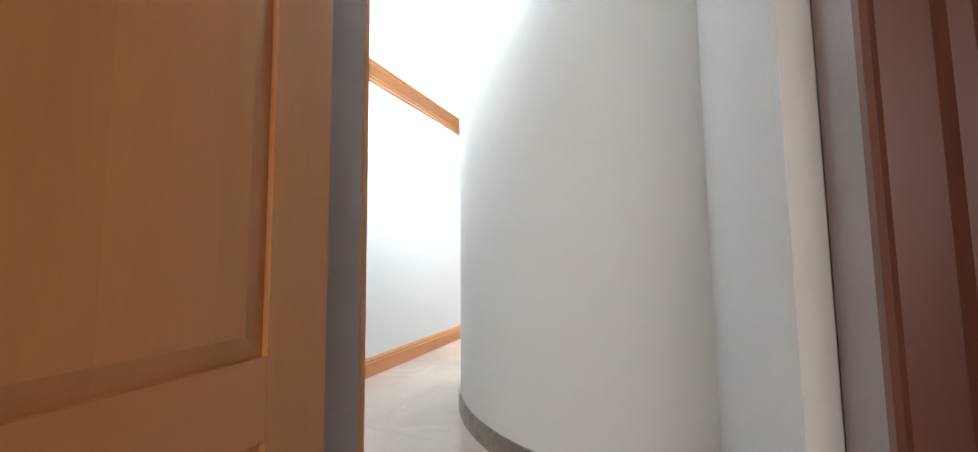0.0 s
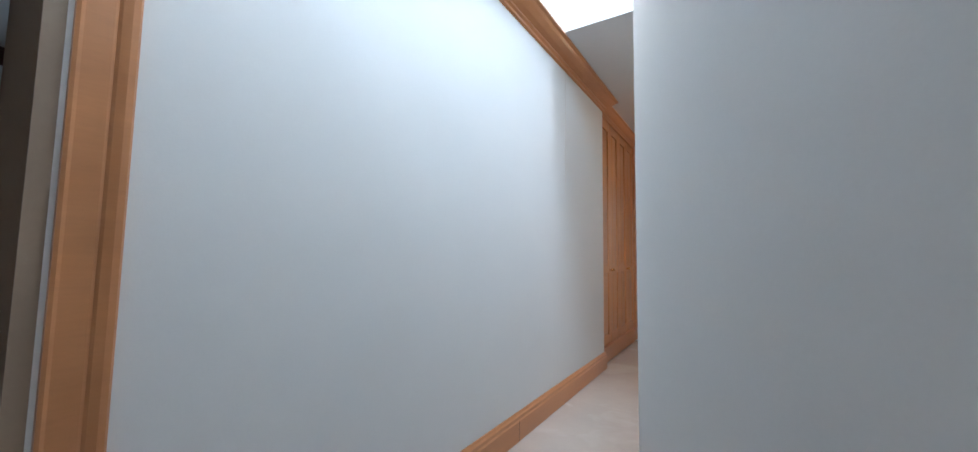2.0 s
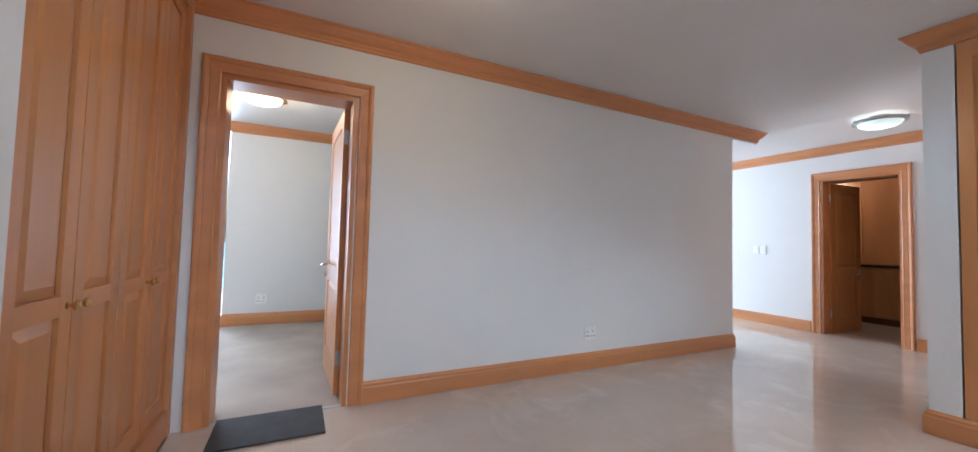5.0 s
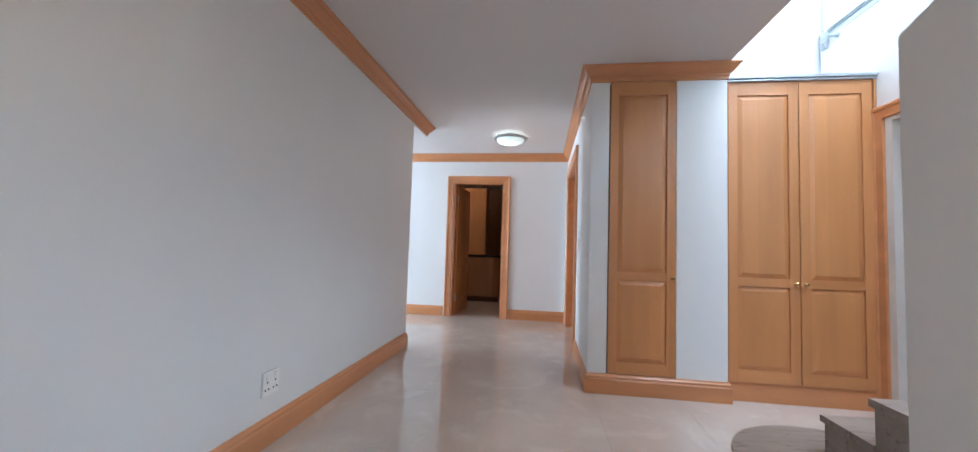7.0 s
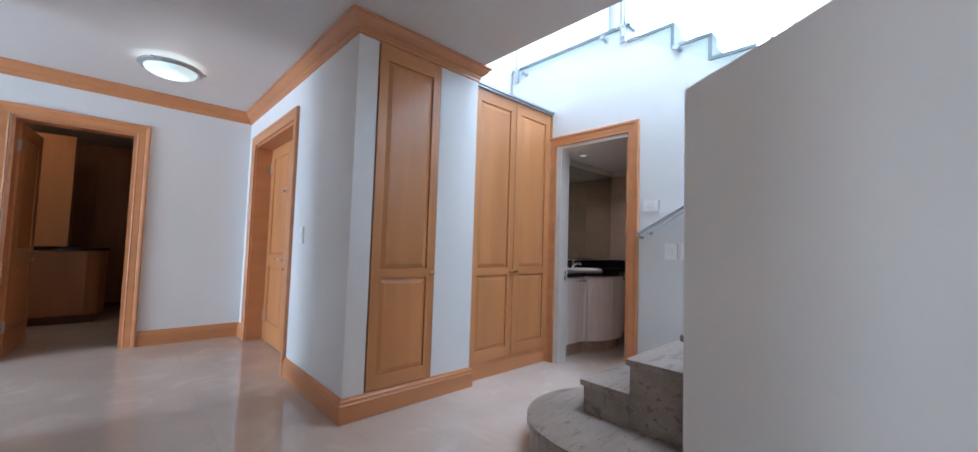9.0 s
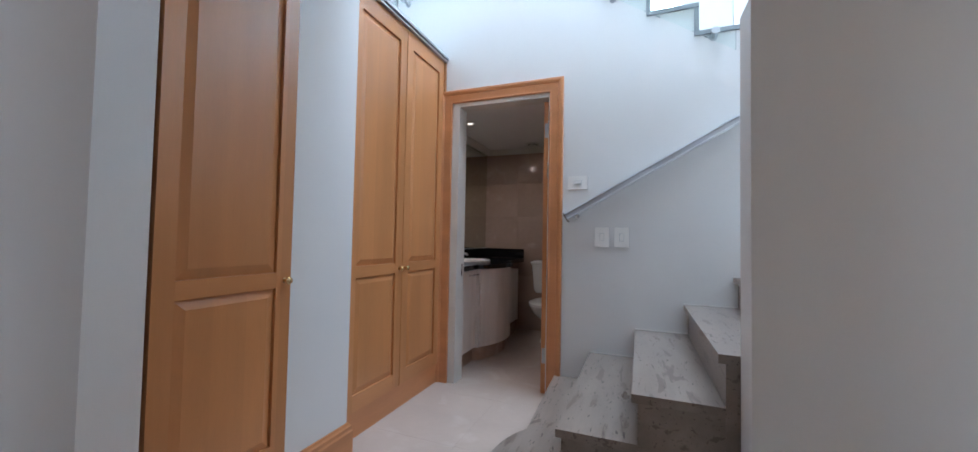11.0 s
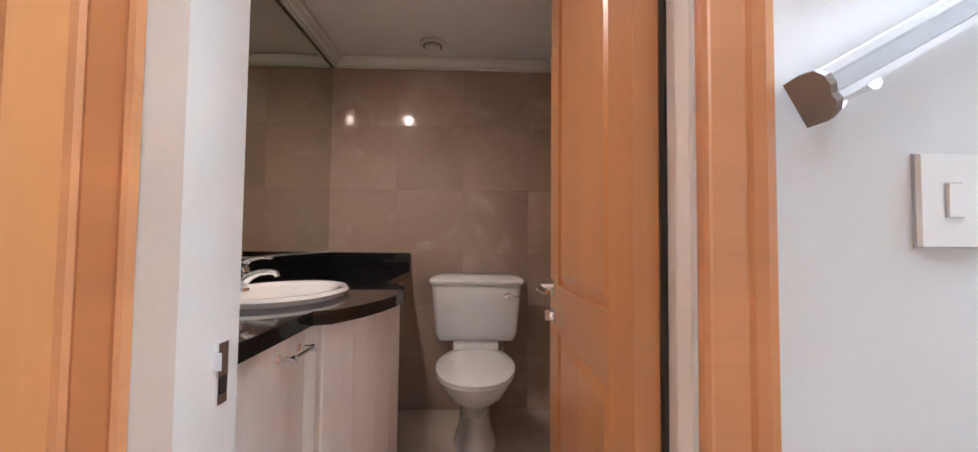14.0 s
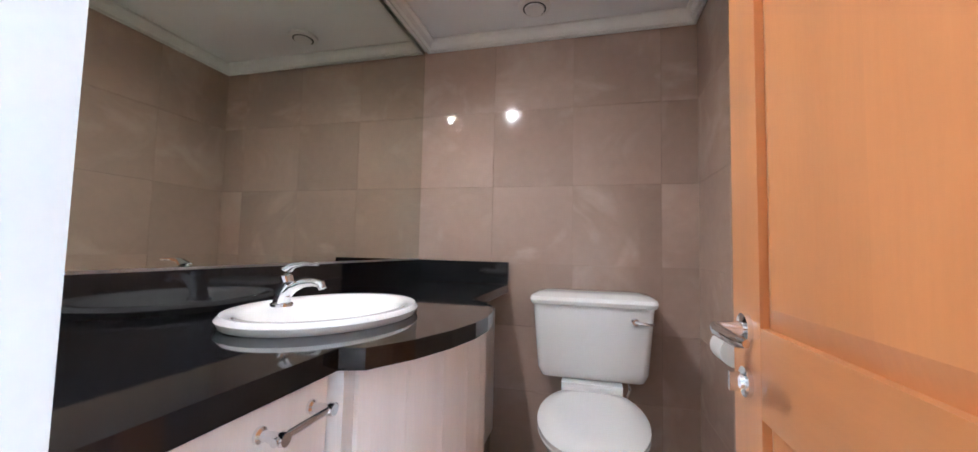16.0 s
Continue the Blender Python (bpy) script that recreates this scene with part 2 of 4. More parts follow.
FACADE = material("far_facade", (0.10, 0.42, 0.66), 0.8, vary=0.1, scale=1, fine=20, bump=0.0)
FACADE2 = material("far_facade_dark", (0.05, 0.14, 0.24), 0.6, vary=0.1, scale=1, fine=20, bump=0.0)
FACADE3 = material("far_facade_pale", (0.30, 0.62, 0.80), 0.8, vary=0.1, scale=1, fine=20, bump=0.0)
LEATHER = material("dark_leather", (0.035, 0.014, 0.012), 0.4, vary=0.2, scale=5, fine=150, bump=0.2)
PAPER = material("toilet_paper", (0.78, 0.76, 0.74), 0.9, vary=0.02, scale=10, fine=200, bump=0.2)

# ---- mesh helpers ----


def box(bm, x0, x1, y0, y1, z0, z1):
    v = [bm.verts.new(p) for p in ((x0, y0, z0), (x1, y0, z0), (x1, y1, z0), (x0, y1, z0), (x0, y0, z1), (x1, y0, z1), (x1, y1, z1), (x0, y1, z1))]
    for f in ((3, 2, 1, 0), (4, 5, 6, 7), (0, 1, 5, 4), (1, 2, 6, 5), (2, 3, 7, 6), (3, 0, 4, 7)):
        bm.faces.new([v[i] for i in f])


def ring(bm, centre, axis, radius, n=24, sx=1.0):
    c, a = Vector(centre), Vector(axis).normalized()
    u = a.orthogonal().normalized()
    if abs(a.z) > 0.9:
        u = Vector((1, 0, 0))
    w = a.cross(u)
    return [bm.verts.new(c + (u * math.cos(2 * math.pi * k / n) * sx + w * math.sin(2 * math.pi * k / n)) * radius) for k in range(n)]


def skin(bm, rings, caps=True):
    n = len(rings[0])
    for a, b in zip(rings, rings[1:]):
        for k in range(n):
            bm.faces.new((a[k], a[(k + 1) % n], b[(k + 1) % n], b[k]))
    if caps:
        bm.faces.new(rings[0][::-1]), bm.faces.new(rings[-1])


def turned(bm, base, axis, prof, n=24):
    """A turned body: prof holds (distance along the axis, radius)."""
    b, a = Vector(base), Vector(axis).normalized()
    skin(bm, [ring(bm, b + a * d, a, r, n) for d, r in prof])


def rod(bm, p, q, r, n=12):
    p, q = Vector(p), Vector(q)
    skin(bm, [ring(bm, p, q - p, r, n), ring(bm, q, q - p, r, n)])


def tube(bm, pts, rads, n=12, flat=1.0):
    rings = []
    pts = [Vector(p) for p in pts]
    for i, p in enumerate(pts):
        d = (pts[min(i + 1, len(pts) - 1)] - pts[max(i - 1, 0)]).normalized()
        side = d.cross(Vector((0, 0, 1)))
        side = side.normalized() if side.length > 1e-4 else Vector((1, 0, 0))
        up = side.cross(d)
        rings.append([bm.verts.new(p + side * math.cos(2 * math.pi * k / n) * rads[i] + up * math.sin(2 * math.pi * k / n) * rads[i] * flat) for k in range(n)])
    skin(bm, rings)


def prism(bm, outline, place):
    """outline: 2D points in order; place(u, v, w) for w = 0 and 1."""
    a = [bm.verts.new(place(u, v, 0)) for u, v in outline]
    b = [bm.verts.new(place(u, v, 1)) for u, v in outline]
    n = len(a)
    bm.faces.new(a[::-1]), bm.faces.new(b)
    for k in range(n):
        bm.faces.new((a[k], a[(k + 1) % n], b[(k + 1) % n], b[k]))


def sweep(bm, path, prof, place, closed=False):
    """A moulding along a 2D path with mitred corners; prof holds (distance to the path's left, height)."""
    pts = [Vector(p) for p in path]
    rings = []
    for i, p in enumerate(pts):
        before = (p - pts[i - 1]).normalized() if i or closed else None
        after = (pts[(i + 1) % len(pts)] - p).normalized() if i < len(pts) - 1 or closed else None
        na = Vector((-before.y, before.x)) if before else None
        nb = Vector((-after.y, after.x)) if after else None
        if na and nb:
            m = na + nb
            m = m * (1 / max(0.2, m.dot(na)))
        else:
            m = na or nb
        rings.append([bm.verts.new(place(p.x + m.x * d, p.y + m.y * d, h)) for d, h in prof])
    n = len(prof)
    pairs = list(zip(rings, rings[1:])) + ([(rings[-1], rings[0])] if closed else [])
    for a, b in pairs:
        for k in range(n):
            bm.faces.new((a[k], a[(k + 1) % n], b[(k + 1) % n], b[k]))
    if not closed:
        bm.faces.new(rings[0][::-1]), bm.faces.new(rings[-1])


def mesh(name, bm, mat, bevel=0.0, smooth=False):
    if bevel:
        bmesh.ops.bevel(bm, geom=[e for e in bm.edges if len(e.link_faces) == 2 and e.calc_face_angle(0) > 0.6], offset=bevel, segments=2, affect="EDGES", clamp_overlap=True)
    bmesh.ops.recalc_face_normals(bm, faces=bm.faces)
    me = bpy.data.meshes.new(name)
    bm.to_mesh(me)
    bm.free()
    me.materials.append(mat)
    if smooth:
        for p in me.polygons:
            p.use_smooth = True
        me.set_sharp_from_angle(angle=radians(38))
    return new(name, me)


def part(name, bm, mat, parent, label="", bevel=0.0, smooth=False):
    ob = mesh(name, bm, mat, bevel, smooth)
    ob.parent = parent
    return tagged(ob, label)


def thing(name, label, category, x=0, y=0, z=0, rz=0, group=""):
    ob = new(name)
    ob.matrix_world = pose(x, y, z, 0, 0, rz)
    ob.empty_display_size = 0.1
    return tagged(ob, label, category, group)


def structure(name, bm, mat, label="", bevel=0.0, smooth=False):
    return tagged(mesh(name, bm, mat, bevel, smooth), label, "", "", "structure")


def B():
    return bmesh.new()


def boxes(*rows):
    bm = B()
    for r in rows:
        box(bm, *r)
    return bm


FLAT = lambda x, y, h: (x, y, h)

# ---- structure ----
X0, X2, XB, XC, YE, Y3, YV = -0.98, 5.80, 3.05, 3.10, -1.735, -3.72, -2.71
CEILZ = 2.458
structure("floor", boxes((-5.2, 10.0, -9.2, 6.4, -0.20, -0.022)), CARPET)
WH = 5.3
# west wall of the passage, with the study's doorway
structure("wall_passage_west", boxes((X0 - 0.45, X0, -5.86, -5.70, -0.02, CEILZ), (X0 - 0.45, X0, -4.87, -1.49, -0.02, CEILZ), (X0 - 0.45, X0, -5.70, -4.87, 2.03, CEILZ), (X0 - 0.45, X0, -9.2, -5.97, -0.02, CEILZ)), PAINT, "white painted passage wall")
structure("wall_passage_upper", boxes((X0 - 0.29, X0 - 0.02, -5.97, YV, CEILZ, WH)), PAINT)
structure("wall_wardrobe_back", boxes((X0 - 0.75, X0 - 0.67, -1.49, 0.0, -0.02, CEILZ)), PAINT)
structure("wall_hall_north", boxes((-1.73, -0.86, 0, 0.20, -0.02, CEILZ), (-0.86, -0.10, 0, 0.20, 2.03, CEILZ), (-0.10, 3.95, 0, 0.20, -0.02, CEILZ), (3.95, 4.42, 0.0, 0.20, 2.33, CEILZ)), PAINT, "long white painted hall wall")
structure("wall_kitchen", boxes((X2, X2 + 0.15, -1.99, -0.80, -0.02, CEILZ), (X2, X2 + 0.15, -0.03, 6.2, -0.02, CEILZ), (X2, X2 + 0.15, -0.80, -0.03, 2.03, CEILZ)), PAINT, "white painted wall round the kitchen door")
structure("wall_entrance", boxes((XB + 0.56, 4.215, YE - 0.26, YE, -0.02, CEILZ), (XB + 0.11, XB + 0.56, YE - 0.10, YE, -0.02, CEILZ), (5.52, X2, YE - 0.26, YE, -0.02, CEILZ), (4.215, 5.52, YE - 0.26, YE, 2.06, CEILZ)), PAINT, "white painted entrance wall")
structure("wall_cupboard_block", boxes((XB, XB + 0.11, -1.87, YE, -0.02, CEILZ), (XB, XB + 0.1, YV, -2.36, -0.02, CEILZ), (XB, XB + 0.1, -2.36, -1.87, 2.345, CEILZ), (XB + 0.1, XB + 0.65, YV, YV + 0.08, -0.02, CEILZ)), PAINT, "white painted pier with a built-in cupboard")
structure("wall_cupboard_back", boxes((3.65, 3.75, -5.7, YE - 0.27, -0.02, WH)), PAINT)
# spine wall of the stairs with the cloakroom doorway, stepped along its top
bm = B()
for x0, x1, z0, z1 in ((0.85, 1.18, -0.02, 2.10), (1.18, 1.446, -0.02, 2.26), (1.446, 1.71, -0.02, 2.43), (1.71, 1.97, -0.02, 2.61), (1.97, 2.31, -0.02, 2.79), (2.31, 2.33, 2.03, 2.79), (2.33, 3.05, 2.03, 2.93), (3.05, 3.64, -0.02, 2.93)):
    box(bm, x0, x1, Y3 - 0.12, Y3, z0, z1)
structure("wall_stair_spine", bm, PAINT, "white painted stair wall beside the cloakroom door")

# curved stair wall: short straight run, then a half circle
CX, CY, CR, CT = 1.03, -3.74, 1.22, 0.13


def curve_line(r):
    pts = [(1.44, CY + r), (1.24, CY + r)]
    pts += [(CX + r * math.cos(math.radians(a)), CY + r * math.sin(math.radians(a))) for a in range(90, 271, 5)]
    return pts


outer, inner = curve_line(CR), curve_line(CR - CT)
bm = B()
rows, run = [], 0.0
for i, (o, q) in enumerate(zip(outer, inner)):
    if i:
        run += math.dist(o, outer[i - 1])
    top = 1.78 + 0.37 * run if run < 0.45 else 1.95 + 0.42 * (run - 0.45)
    rows.append([bm.verts.new((*o, 0)), bm.verts.new((*q, 0)), bm.verts.new((*q, top)), bm.verts.new((*o, top))])
skin(bm, rows)
structure("wall_stair_curved", bm, PAINT, "curved white painted stair balustrade wall", bevel=0.008, smooth=True)
bm = B()
sweep(bm, [p for p in curve_line(CR)[20:]], [(0, 0.0), (0, 0.10), (-0.012, 0.10), (-0.015, 0.0)], FLAT)
structure("baseboard_curved", bm, TRAV, "low stone skirting round the curved wall")
structure("wall_passage_east", boxes((1.27, 1.40, -5.86, -4.962, -0.02, WH), (1.03, 1.40, -4.962, -4.86, -0.02, WH)), PAINT)
structure("wall_passage_south", boxes((-1.27, 0.505, -5.97, -5.86, -0.02, 3.1), (1.34, 3.74, -5.97, -5.86, -0.02, 3.1), (-1.27, 3.74, -5.97, -5.85, 5.0, WH), (-1.27, -0.9, -5.97, -5.85, 3.1, 5.0), (3.5, 3.74, -5.97, -5.85, 3.1, 5.0), (0.505, 1.34, -5.97, -5.86, 2.03, 3.1)), PAINT)
structure("wall_void_north", boxes((-1.27, 3.64, YV, YV + 0.12, 2.72, 3.05)), PAINT)
structure("upper_floor", boxes((-5.2, 3.74, YV + 0.001, 6.4, 2.501, 2.72), (3.76, 10.0, -9.2, 6.4, 2.501, 2.72), (2.33, 3.64, -5.69, Y3 - 0.12, 2.70, 2.93)), PAINT)
structure("wall_upper", boxes((-1.27, 8.0, -0.6, -0.45, 2.72, WH), (7.9, 8.0, -6, -0.6, 2.72, WH), (3.75, 7.9, -5.97, -5.85, 2.72, WH), (-1.27, -1.15, YV, -0.6, 2.72, WH)), PAINT)
# roof with its long rooflight
structure("roof", boxes((-1.27, 8.0, -2.72, -0.45, WH, WH + 0.15), (-1.27, 8.0, -5.97, -4.98, WH, WH + 0.15), (2.55, 8.0, -4.98, -2.72, WH, WH + 0.15), (-1.27, -0.95, -4.98, -2.72, WH, WH + 0.15)), PAINT)
bm = B()
for k in range(5):
    x = -0.95 + k * 0.8625
    box(bm, x, x + 0.05, -4.98, -2.72, WH + 0.02, WH + 0.10)
structure("window_rooflight", bm, TRIMWHITE, "white rooflight bars")
# ceilings
structure("ceiling", boxes((-1.27, 6.0, YV, 0.0, CEILZ, 2.50), (-5.2, 6.0, 0.0, 6.4, CEILZ, 2.50), (6.0, 10.0, -3.0, 6.4, CEILZ, 2.5)), CEIL, "off-white painted ceiling")
# Unseen slab added to keep rooflight off the passage's south end.
structure("ceiling_passage", boxes((-1.27, 1.37, -5.859, -5.1, CEILZ, 2.50)), CEIL)
structure("ceiling_study", boxes((-5.2, -1.27, -9.2, -0.0, CEILZ, 2.5)), CEIL)
structure("ceiling_bedroom", boxes((-1.27, 4.6, -9.2, -5.97, CEILZ, 2.5)), CEIL)
structure("ceiling_cloakroom", boxes((2.12, 3.64, -5.58, Y3 - 0.12, 2.11, 2.18)), CEIL)
# outer shell and side rooms
structure("wall_study", boxes((-4.62, -4.50, -9.2, -4.40, -0.02, CEILZ), (-4.62, -4.50, -3.55, 0.0, -0.02, CEILZ), (-4.62, -4.50, -4.40, -3.55, -0.02, 0.74), (-4.62, -4.50, -4.40, -3.55, 1.98, CEILZ), (-4.5, -1.27, -6.6, -6.5, -0.02, CEILZ), (-4.5, -1.73, -0.1, 0.0, -0.02, CEILZ)), PAINT)
structure("wall_bedroom", boxes((-0.69, -0.57, -9.2, -5.97, -0.02, CEILZ), (3.5, 3.62, -9.2, -5.97, -0.02, CEILZ), (-0.6, 3.6, -9.2, -9.1, -0.02, CEILZ)), PAINT)
structure("wall_living", boxes((-1.20, 3.2, 2.87, 3.0, -0.02, CEILZ), (3.2, 3.3, 0.2, 6.2, -0.02, CEILZ), (-3.6, -3.5, 0.2, 6.2, -0.02, CEILZ), (-3.6, -3.3, 6.2, 6.3, -0.02, CEILZ), (-0.5, 3.2, 6.2, 6.3, -0.02, CEILZ), (-3.3, -0.5, 6.2, 6.3, 2.2, CEILZ)), PAINT)
structure("wall_lounge", boxes((3.3, 3.8, 6.2, 6.3, -0.02, CEILZ), (3.8, 5.7, 6.2, 6.3, 2.3, CEILZ), (3.8, 5.7, 6.2, 6.3, -0.02, 0.1), (5.7, 5.95, 6.2, 6.3, -0.02, CEILZ)), PAINT)
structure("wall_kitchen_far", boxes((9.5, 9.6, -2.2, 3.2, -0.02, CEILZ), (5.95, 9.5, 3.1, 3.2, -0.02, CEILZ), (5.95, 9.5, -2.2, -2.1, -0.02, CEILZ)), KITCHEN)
structure("wall_porch", boxes((XB + 0.7, 6.3, -3.2, -3.1, -0.02, CEILZ), (6.2, 6.3, -3.1, -2.0, -0.02, CEILZ)), PAINT)


structure("floor_carpet_living", boxes((-3.5, 3.2, 0.036, 6.2, -0.0215, -0.001)), CARPET, "beige fitted carpet")
structure("threshold", boxes((-0.829, -0.131, 0.006, 0.036, -0.004, 0.004)), STEEL, "metal strip between marble and carpet", bevel=0.0015)
# mouldings
SKIRT = [(0, 0.002), (0, 0.145), (0.006, 0.145), (0.010, 0.135), (0.017, 0.128), (0.017, 0.112), (0.022, 0.104), (0.022, 0.002)]
CORNICE = [(0, 2.4565), (0.078, 2.4565), (0.078, 2.446), (0.065, 2.440), (0.058, 2.424), (0.038, 2.400), (0.018, 2.386), (0.018, 2.374), (0.010, 2.364), (0.010, 2.348), (0, 2.343)]


def run_of(name, path, prof, mat=None, label=""):
    bm = B()
    sweep(bm, path, prof, FLAT)
    return structure(name, bm, mat or WOODH, label)


run_of("baseboard", [(X0, -1.475), (X0, -4.762)], SKIRT)
run_of("baseboard", [(3.95, 0.20), (3.95, 0.0), (0.0, 0.0)], SKIRT)
run_of("baseboard", [(X2, 6.1), (X2, 0.085)], [(-d, z) for d, z in SKIRT])
run_of("baseboard", [(X2, -0.905), (X2, YE), (5.585, YE)], [(-d, z) for d, z in SKIRT])
run_of("baseboard", [(4.108, YE), (XB, YE), (XB, YV), (XB + 0.05, YV)], [(-d, z) for d, z in SKIRT])
run_of("cornice", [(-1.02, -1.475), (X0, -1.475), (X0, -5.85)], [(d * 1.5, z) for d, z in CORNICE])
run_of("cornice", [(4.42, 0.2), (4.42, 0.0), (-1.02, 0.0), (-1.02, -1.475)], CORNICE)
run_of("cornice", [(X2, 6.1), (X2, YE), (XB, YE), (XB, YV), (XB + 0.1, YV)], [(-d, z) for d, z in CORNICE])
run_of("baseboard", [(-1.20, 3.0), (-1.20, 2.87), (3.2, 2.87)], [(-d, z) for d, z in SKIRT])
run_of("cornice", [(-1.20, 3.0), (-1.20, 2.87), (3.2, 2.87)], [(-d, z) for d, z in CORNICE])
run_of("cornice", [(-4.5, -6.5), (-4.5, -0.1)], [(-d, z) for d, z in CORNICE], WOODDARK)
CROWN = [(0, 2.108), (0.05, 2.108), (0.05, 2.098), (0.036, 2.09), (0.024, 2.068), (0.012, 2.062), (0.012, 2.05), (0, 2.05)]
run_of("cornice", [(3.47, Y3 - 0.12), (3.47, -5.56), (2.14, -5.56), (2.14, Y3 - 0.12)], [(-d, z) for d, z in CROWN], TRIMWHITE)


# floor of polished marble slabs
def slab_floor(name, x0, x1, y0, y1, size, mat, skip=None, x_off=0.0, y_off=0.0):
    base = structure(name, boxes((x0, x1, y0, y1, -0.021, -0.006)), TRIMWHITE, "polished cream marble floor")
    cache = {}
    nx, ny = math.ceil((x1 - x0) / size), math.ceil((y1 - y0) / size)
    for i in range(nx):
        for j in range(ny):
            a, b, c, d = x0 + i * size, min(x1, x0 + (i + 1) * size), y0 + j * size, min(y1, y0 + (j + 1) * size)
            key = (round(b - a, 3), round(d - c, 3))
            if min(key) < 0.02:
                continue
            if key not in cache:
                bm = boxes((0.0003, key[0] - 0.0003, 0.0003, key[1] - 0.0003, -0.0055, 0.0))
                bmesh.ops.recalc_face_normals(bm, faces=bm.faces)
                me = bpy.data.meshes.new("tile")
                bm.to_mesh(me), bm.free()
                me.materials.append(mat)
                cache[key] = me
            t = new("tile", cache[key])
            t.parent = base
            t.location = (a, c, 0)
    return base


# ---- doors and cupboards ----
CASING = [(0, 0), (0, 0.015), (0.006, 0.018), (0.012, 0.0155), (0.030, 0.017), (0.052, 0.019), (0.057, 0.0175), (0.062, 0.023), (0.076, 0.0285), (0.087, 0.028), (0.092, 0.022), (0.092, 0)]


def casing(name, u0, u1, top, place, mat=None, parent=None, label=""):
    """A door surround: place(u, z, depth)."""
    bm = B()
    sweep(bm, [(u0, 0.001), (u0, top), (u1, top), (u1, 0.001)], CASING, lambda u, v, d: place(u, v, d))
    ob = structure(name, bm, mat or WOODH, label)
    if parent:
        ob.parent = parent
    return ob


def leaf_panel(bm, x0, x1, z0, z1, y, sink=0.012):
    """A raised and fielded panel facing -y at y; recess round it, field proud of the recess."""
    f = 0.034
    a = [(x0, z0), (x1, z0), (x1, z1), (x0, z1)]
    b = [(x0 + f, z0 + f), (x1 - f, z0 + f), (x1 - f, z1 - f), (x0 + f, z1 - f)]
    va = [bm.verts.new((x, y + sink, z)) for x, z in a]
    vb = [bm.verts.new((x, y + 0.001, z)) for x, z in b]
    vc = [bm.verts.new((x, y + 0.016, z)) for x, z in a]
    bm.faces.new(vb)
    bm.faces.new(vc)
    for k in range(4):
        bm.faces.new((va[k], va[(k + 1) % 4], vb[(k + 1) % 4], vb[k]))
        bm.faces.new((vc[k], vc[(k + 1) % 4], va[(k + 1) % 4], va[k]))


RAILWOOD = {WOOD.name: WOODR}


def panel_leaf(root, w, h, t=0.04, stile=0.10, rail=0.10, mid=0.90, mat=None, both=True, name="leaf", mid_h=0.07, bottom=None):
    """A framed leaf with two panels: its hinge edge at x=0, its front facing -y at y=0, bottom at z=0."""
    mat = mat or WOOD
    bottom = bottom or rail
    core = boxes((stile + 0.002, w - stile - 0.002, t * 0.42, t * 0.58, bottom + 0.002, h - rail - 0.002))
    fr = part(name, core, mat, root)
    for k, r in (("stile", (0, stile, 0, t, 0, h)), ("stile", (w - stile, w, 0, t, 0, h)), ("rail", (stile + 0.0004, w - stile - 0.0004, 0.0003, t - 0.0003, 0, bottom)), ("rail", (stile + 0.0004, w - stile - 0.0004, 0.0003, t - 0.0003, h - rail, h)), ("rail", (stile + 0.0004, w - stile - 0.0004, 0.0003, t - 0.0003, mid, mid + mid_h))):
        part(k, boxes(r), mat if k == "stile" else RAILWOOD.get(mat.name, mat), fr, bevel=0.0035)
    for z0, z1 in ((bottom, mid), (mid + mid_h, h - rail)):
        bm = B()
        leaf_panel(bm, stile, w - stile, z0, z1, 0.001)
        part("panel", bm, mat, fr)
        if both:
            bm = B()
            leaf_panel(bm, stile, w - stile, z0, z1, 0.001)
            bmesh.ops.transform(bm, matrix=Matrix.Translation((0, t, 0)) @ Matrix.Diagonal((1, -1, 1, 1)), verts=bm.verts)
            part("panel", bm, mat, fr)
    return fr


def knob(parent, x, z, y=0.0):
    bm = B()
    turned(bm, (x, y, z), (0, -1, 0), [(0, 0.010), (0.002, 0.011), (0.004, 0.006), (0.014, 0.006), (0.018, 0.013), (0.026, 0.015), (0.031, 0.011), (0.033, 0.004)], 16)
    return part("knob", bm, BRASS, parent, "small round brass knob", smooth=True)


def lever(parent, x, z, side, y=0.0, out=-1):
    """A chrome lever handle and its thumb turn; side: which way the lever points."""
    bm = B()
    turned(bm, (x, y, z), (0, out, 0), [(0, 0.026), (0.008, 0.026), (0.010, 0.012), (0.045, 0.010)], 20)
    tube(bm, [(x, y + out * 0.045, z), (x + side * 0.03, y + out * 0.052, z), (x + side * 0.11, y + out * 0.050, z), (x + side * 0.125, y + out * 0.045, z)], [0.010, 0.010, 0.009, 0.006], 12)
    part("lever_handle", bm, CHROME, parent, "chrome lever door handle", smooth=True)
    bm = B()
    turned(bm, (x, y, z - 0.085), (0, out, 0), [(0, 0.024), (0.007, 0.024), (0.008, 0.012), (0.014, 0.011)], 20)
    box(bm, x - 0.004, x + 0.004, min(y + out * 0.012, y + out * 0.028), max(y + out * 0.012, y + out * 0.028), z - 0.100, z - 0.070)
    part("thumb_turn", bm, CHROME, parent, "chrome thumb turn", smooth=True)


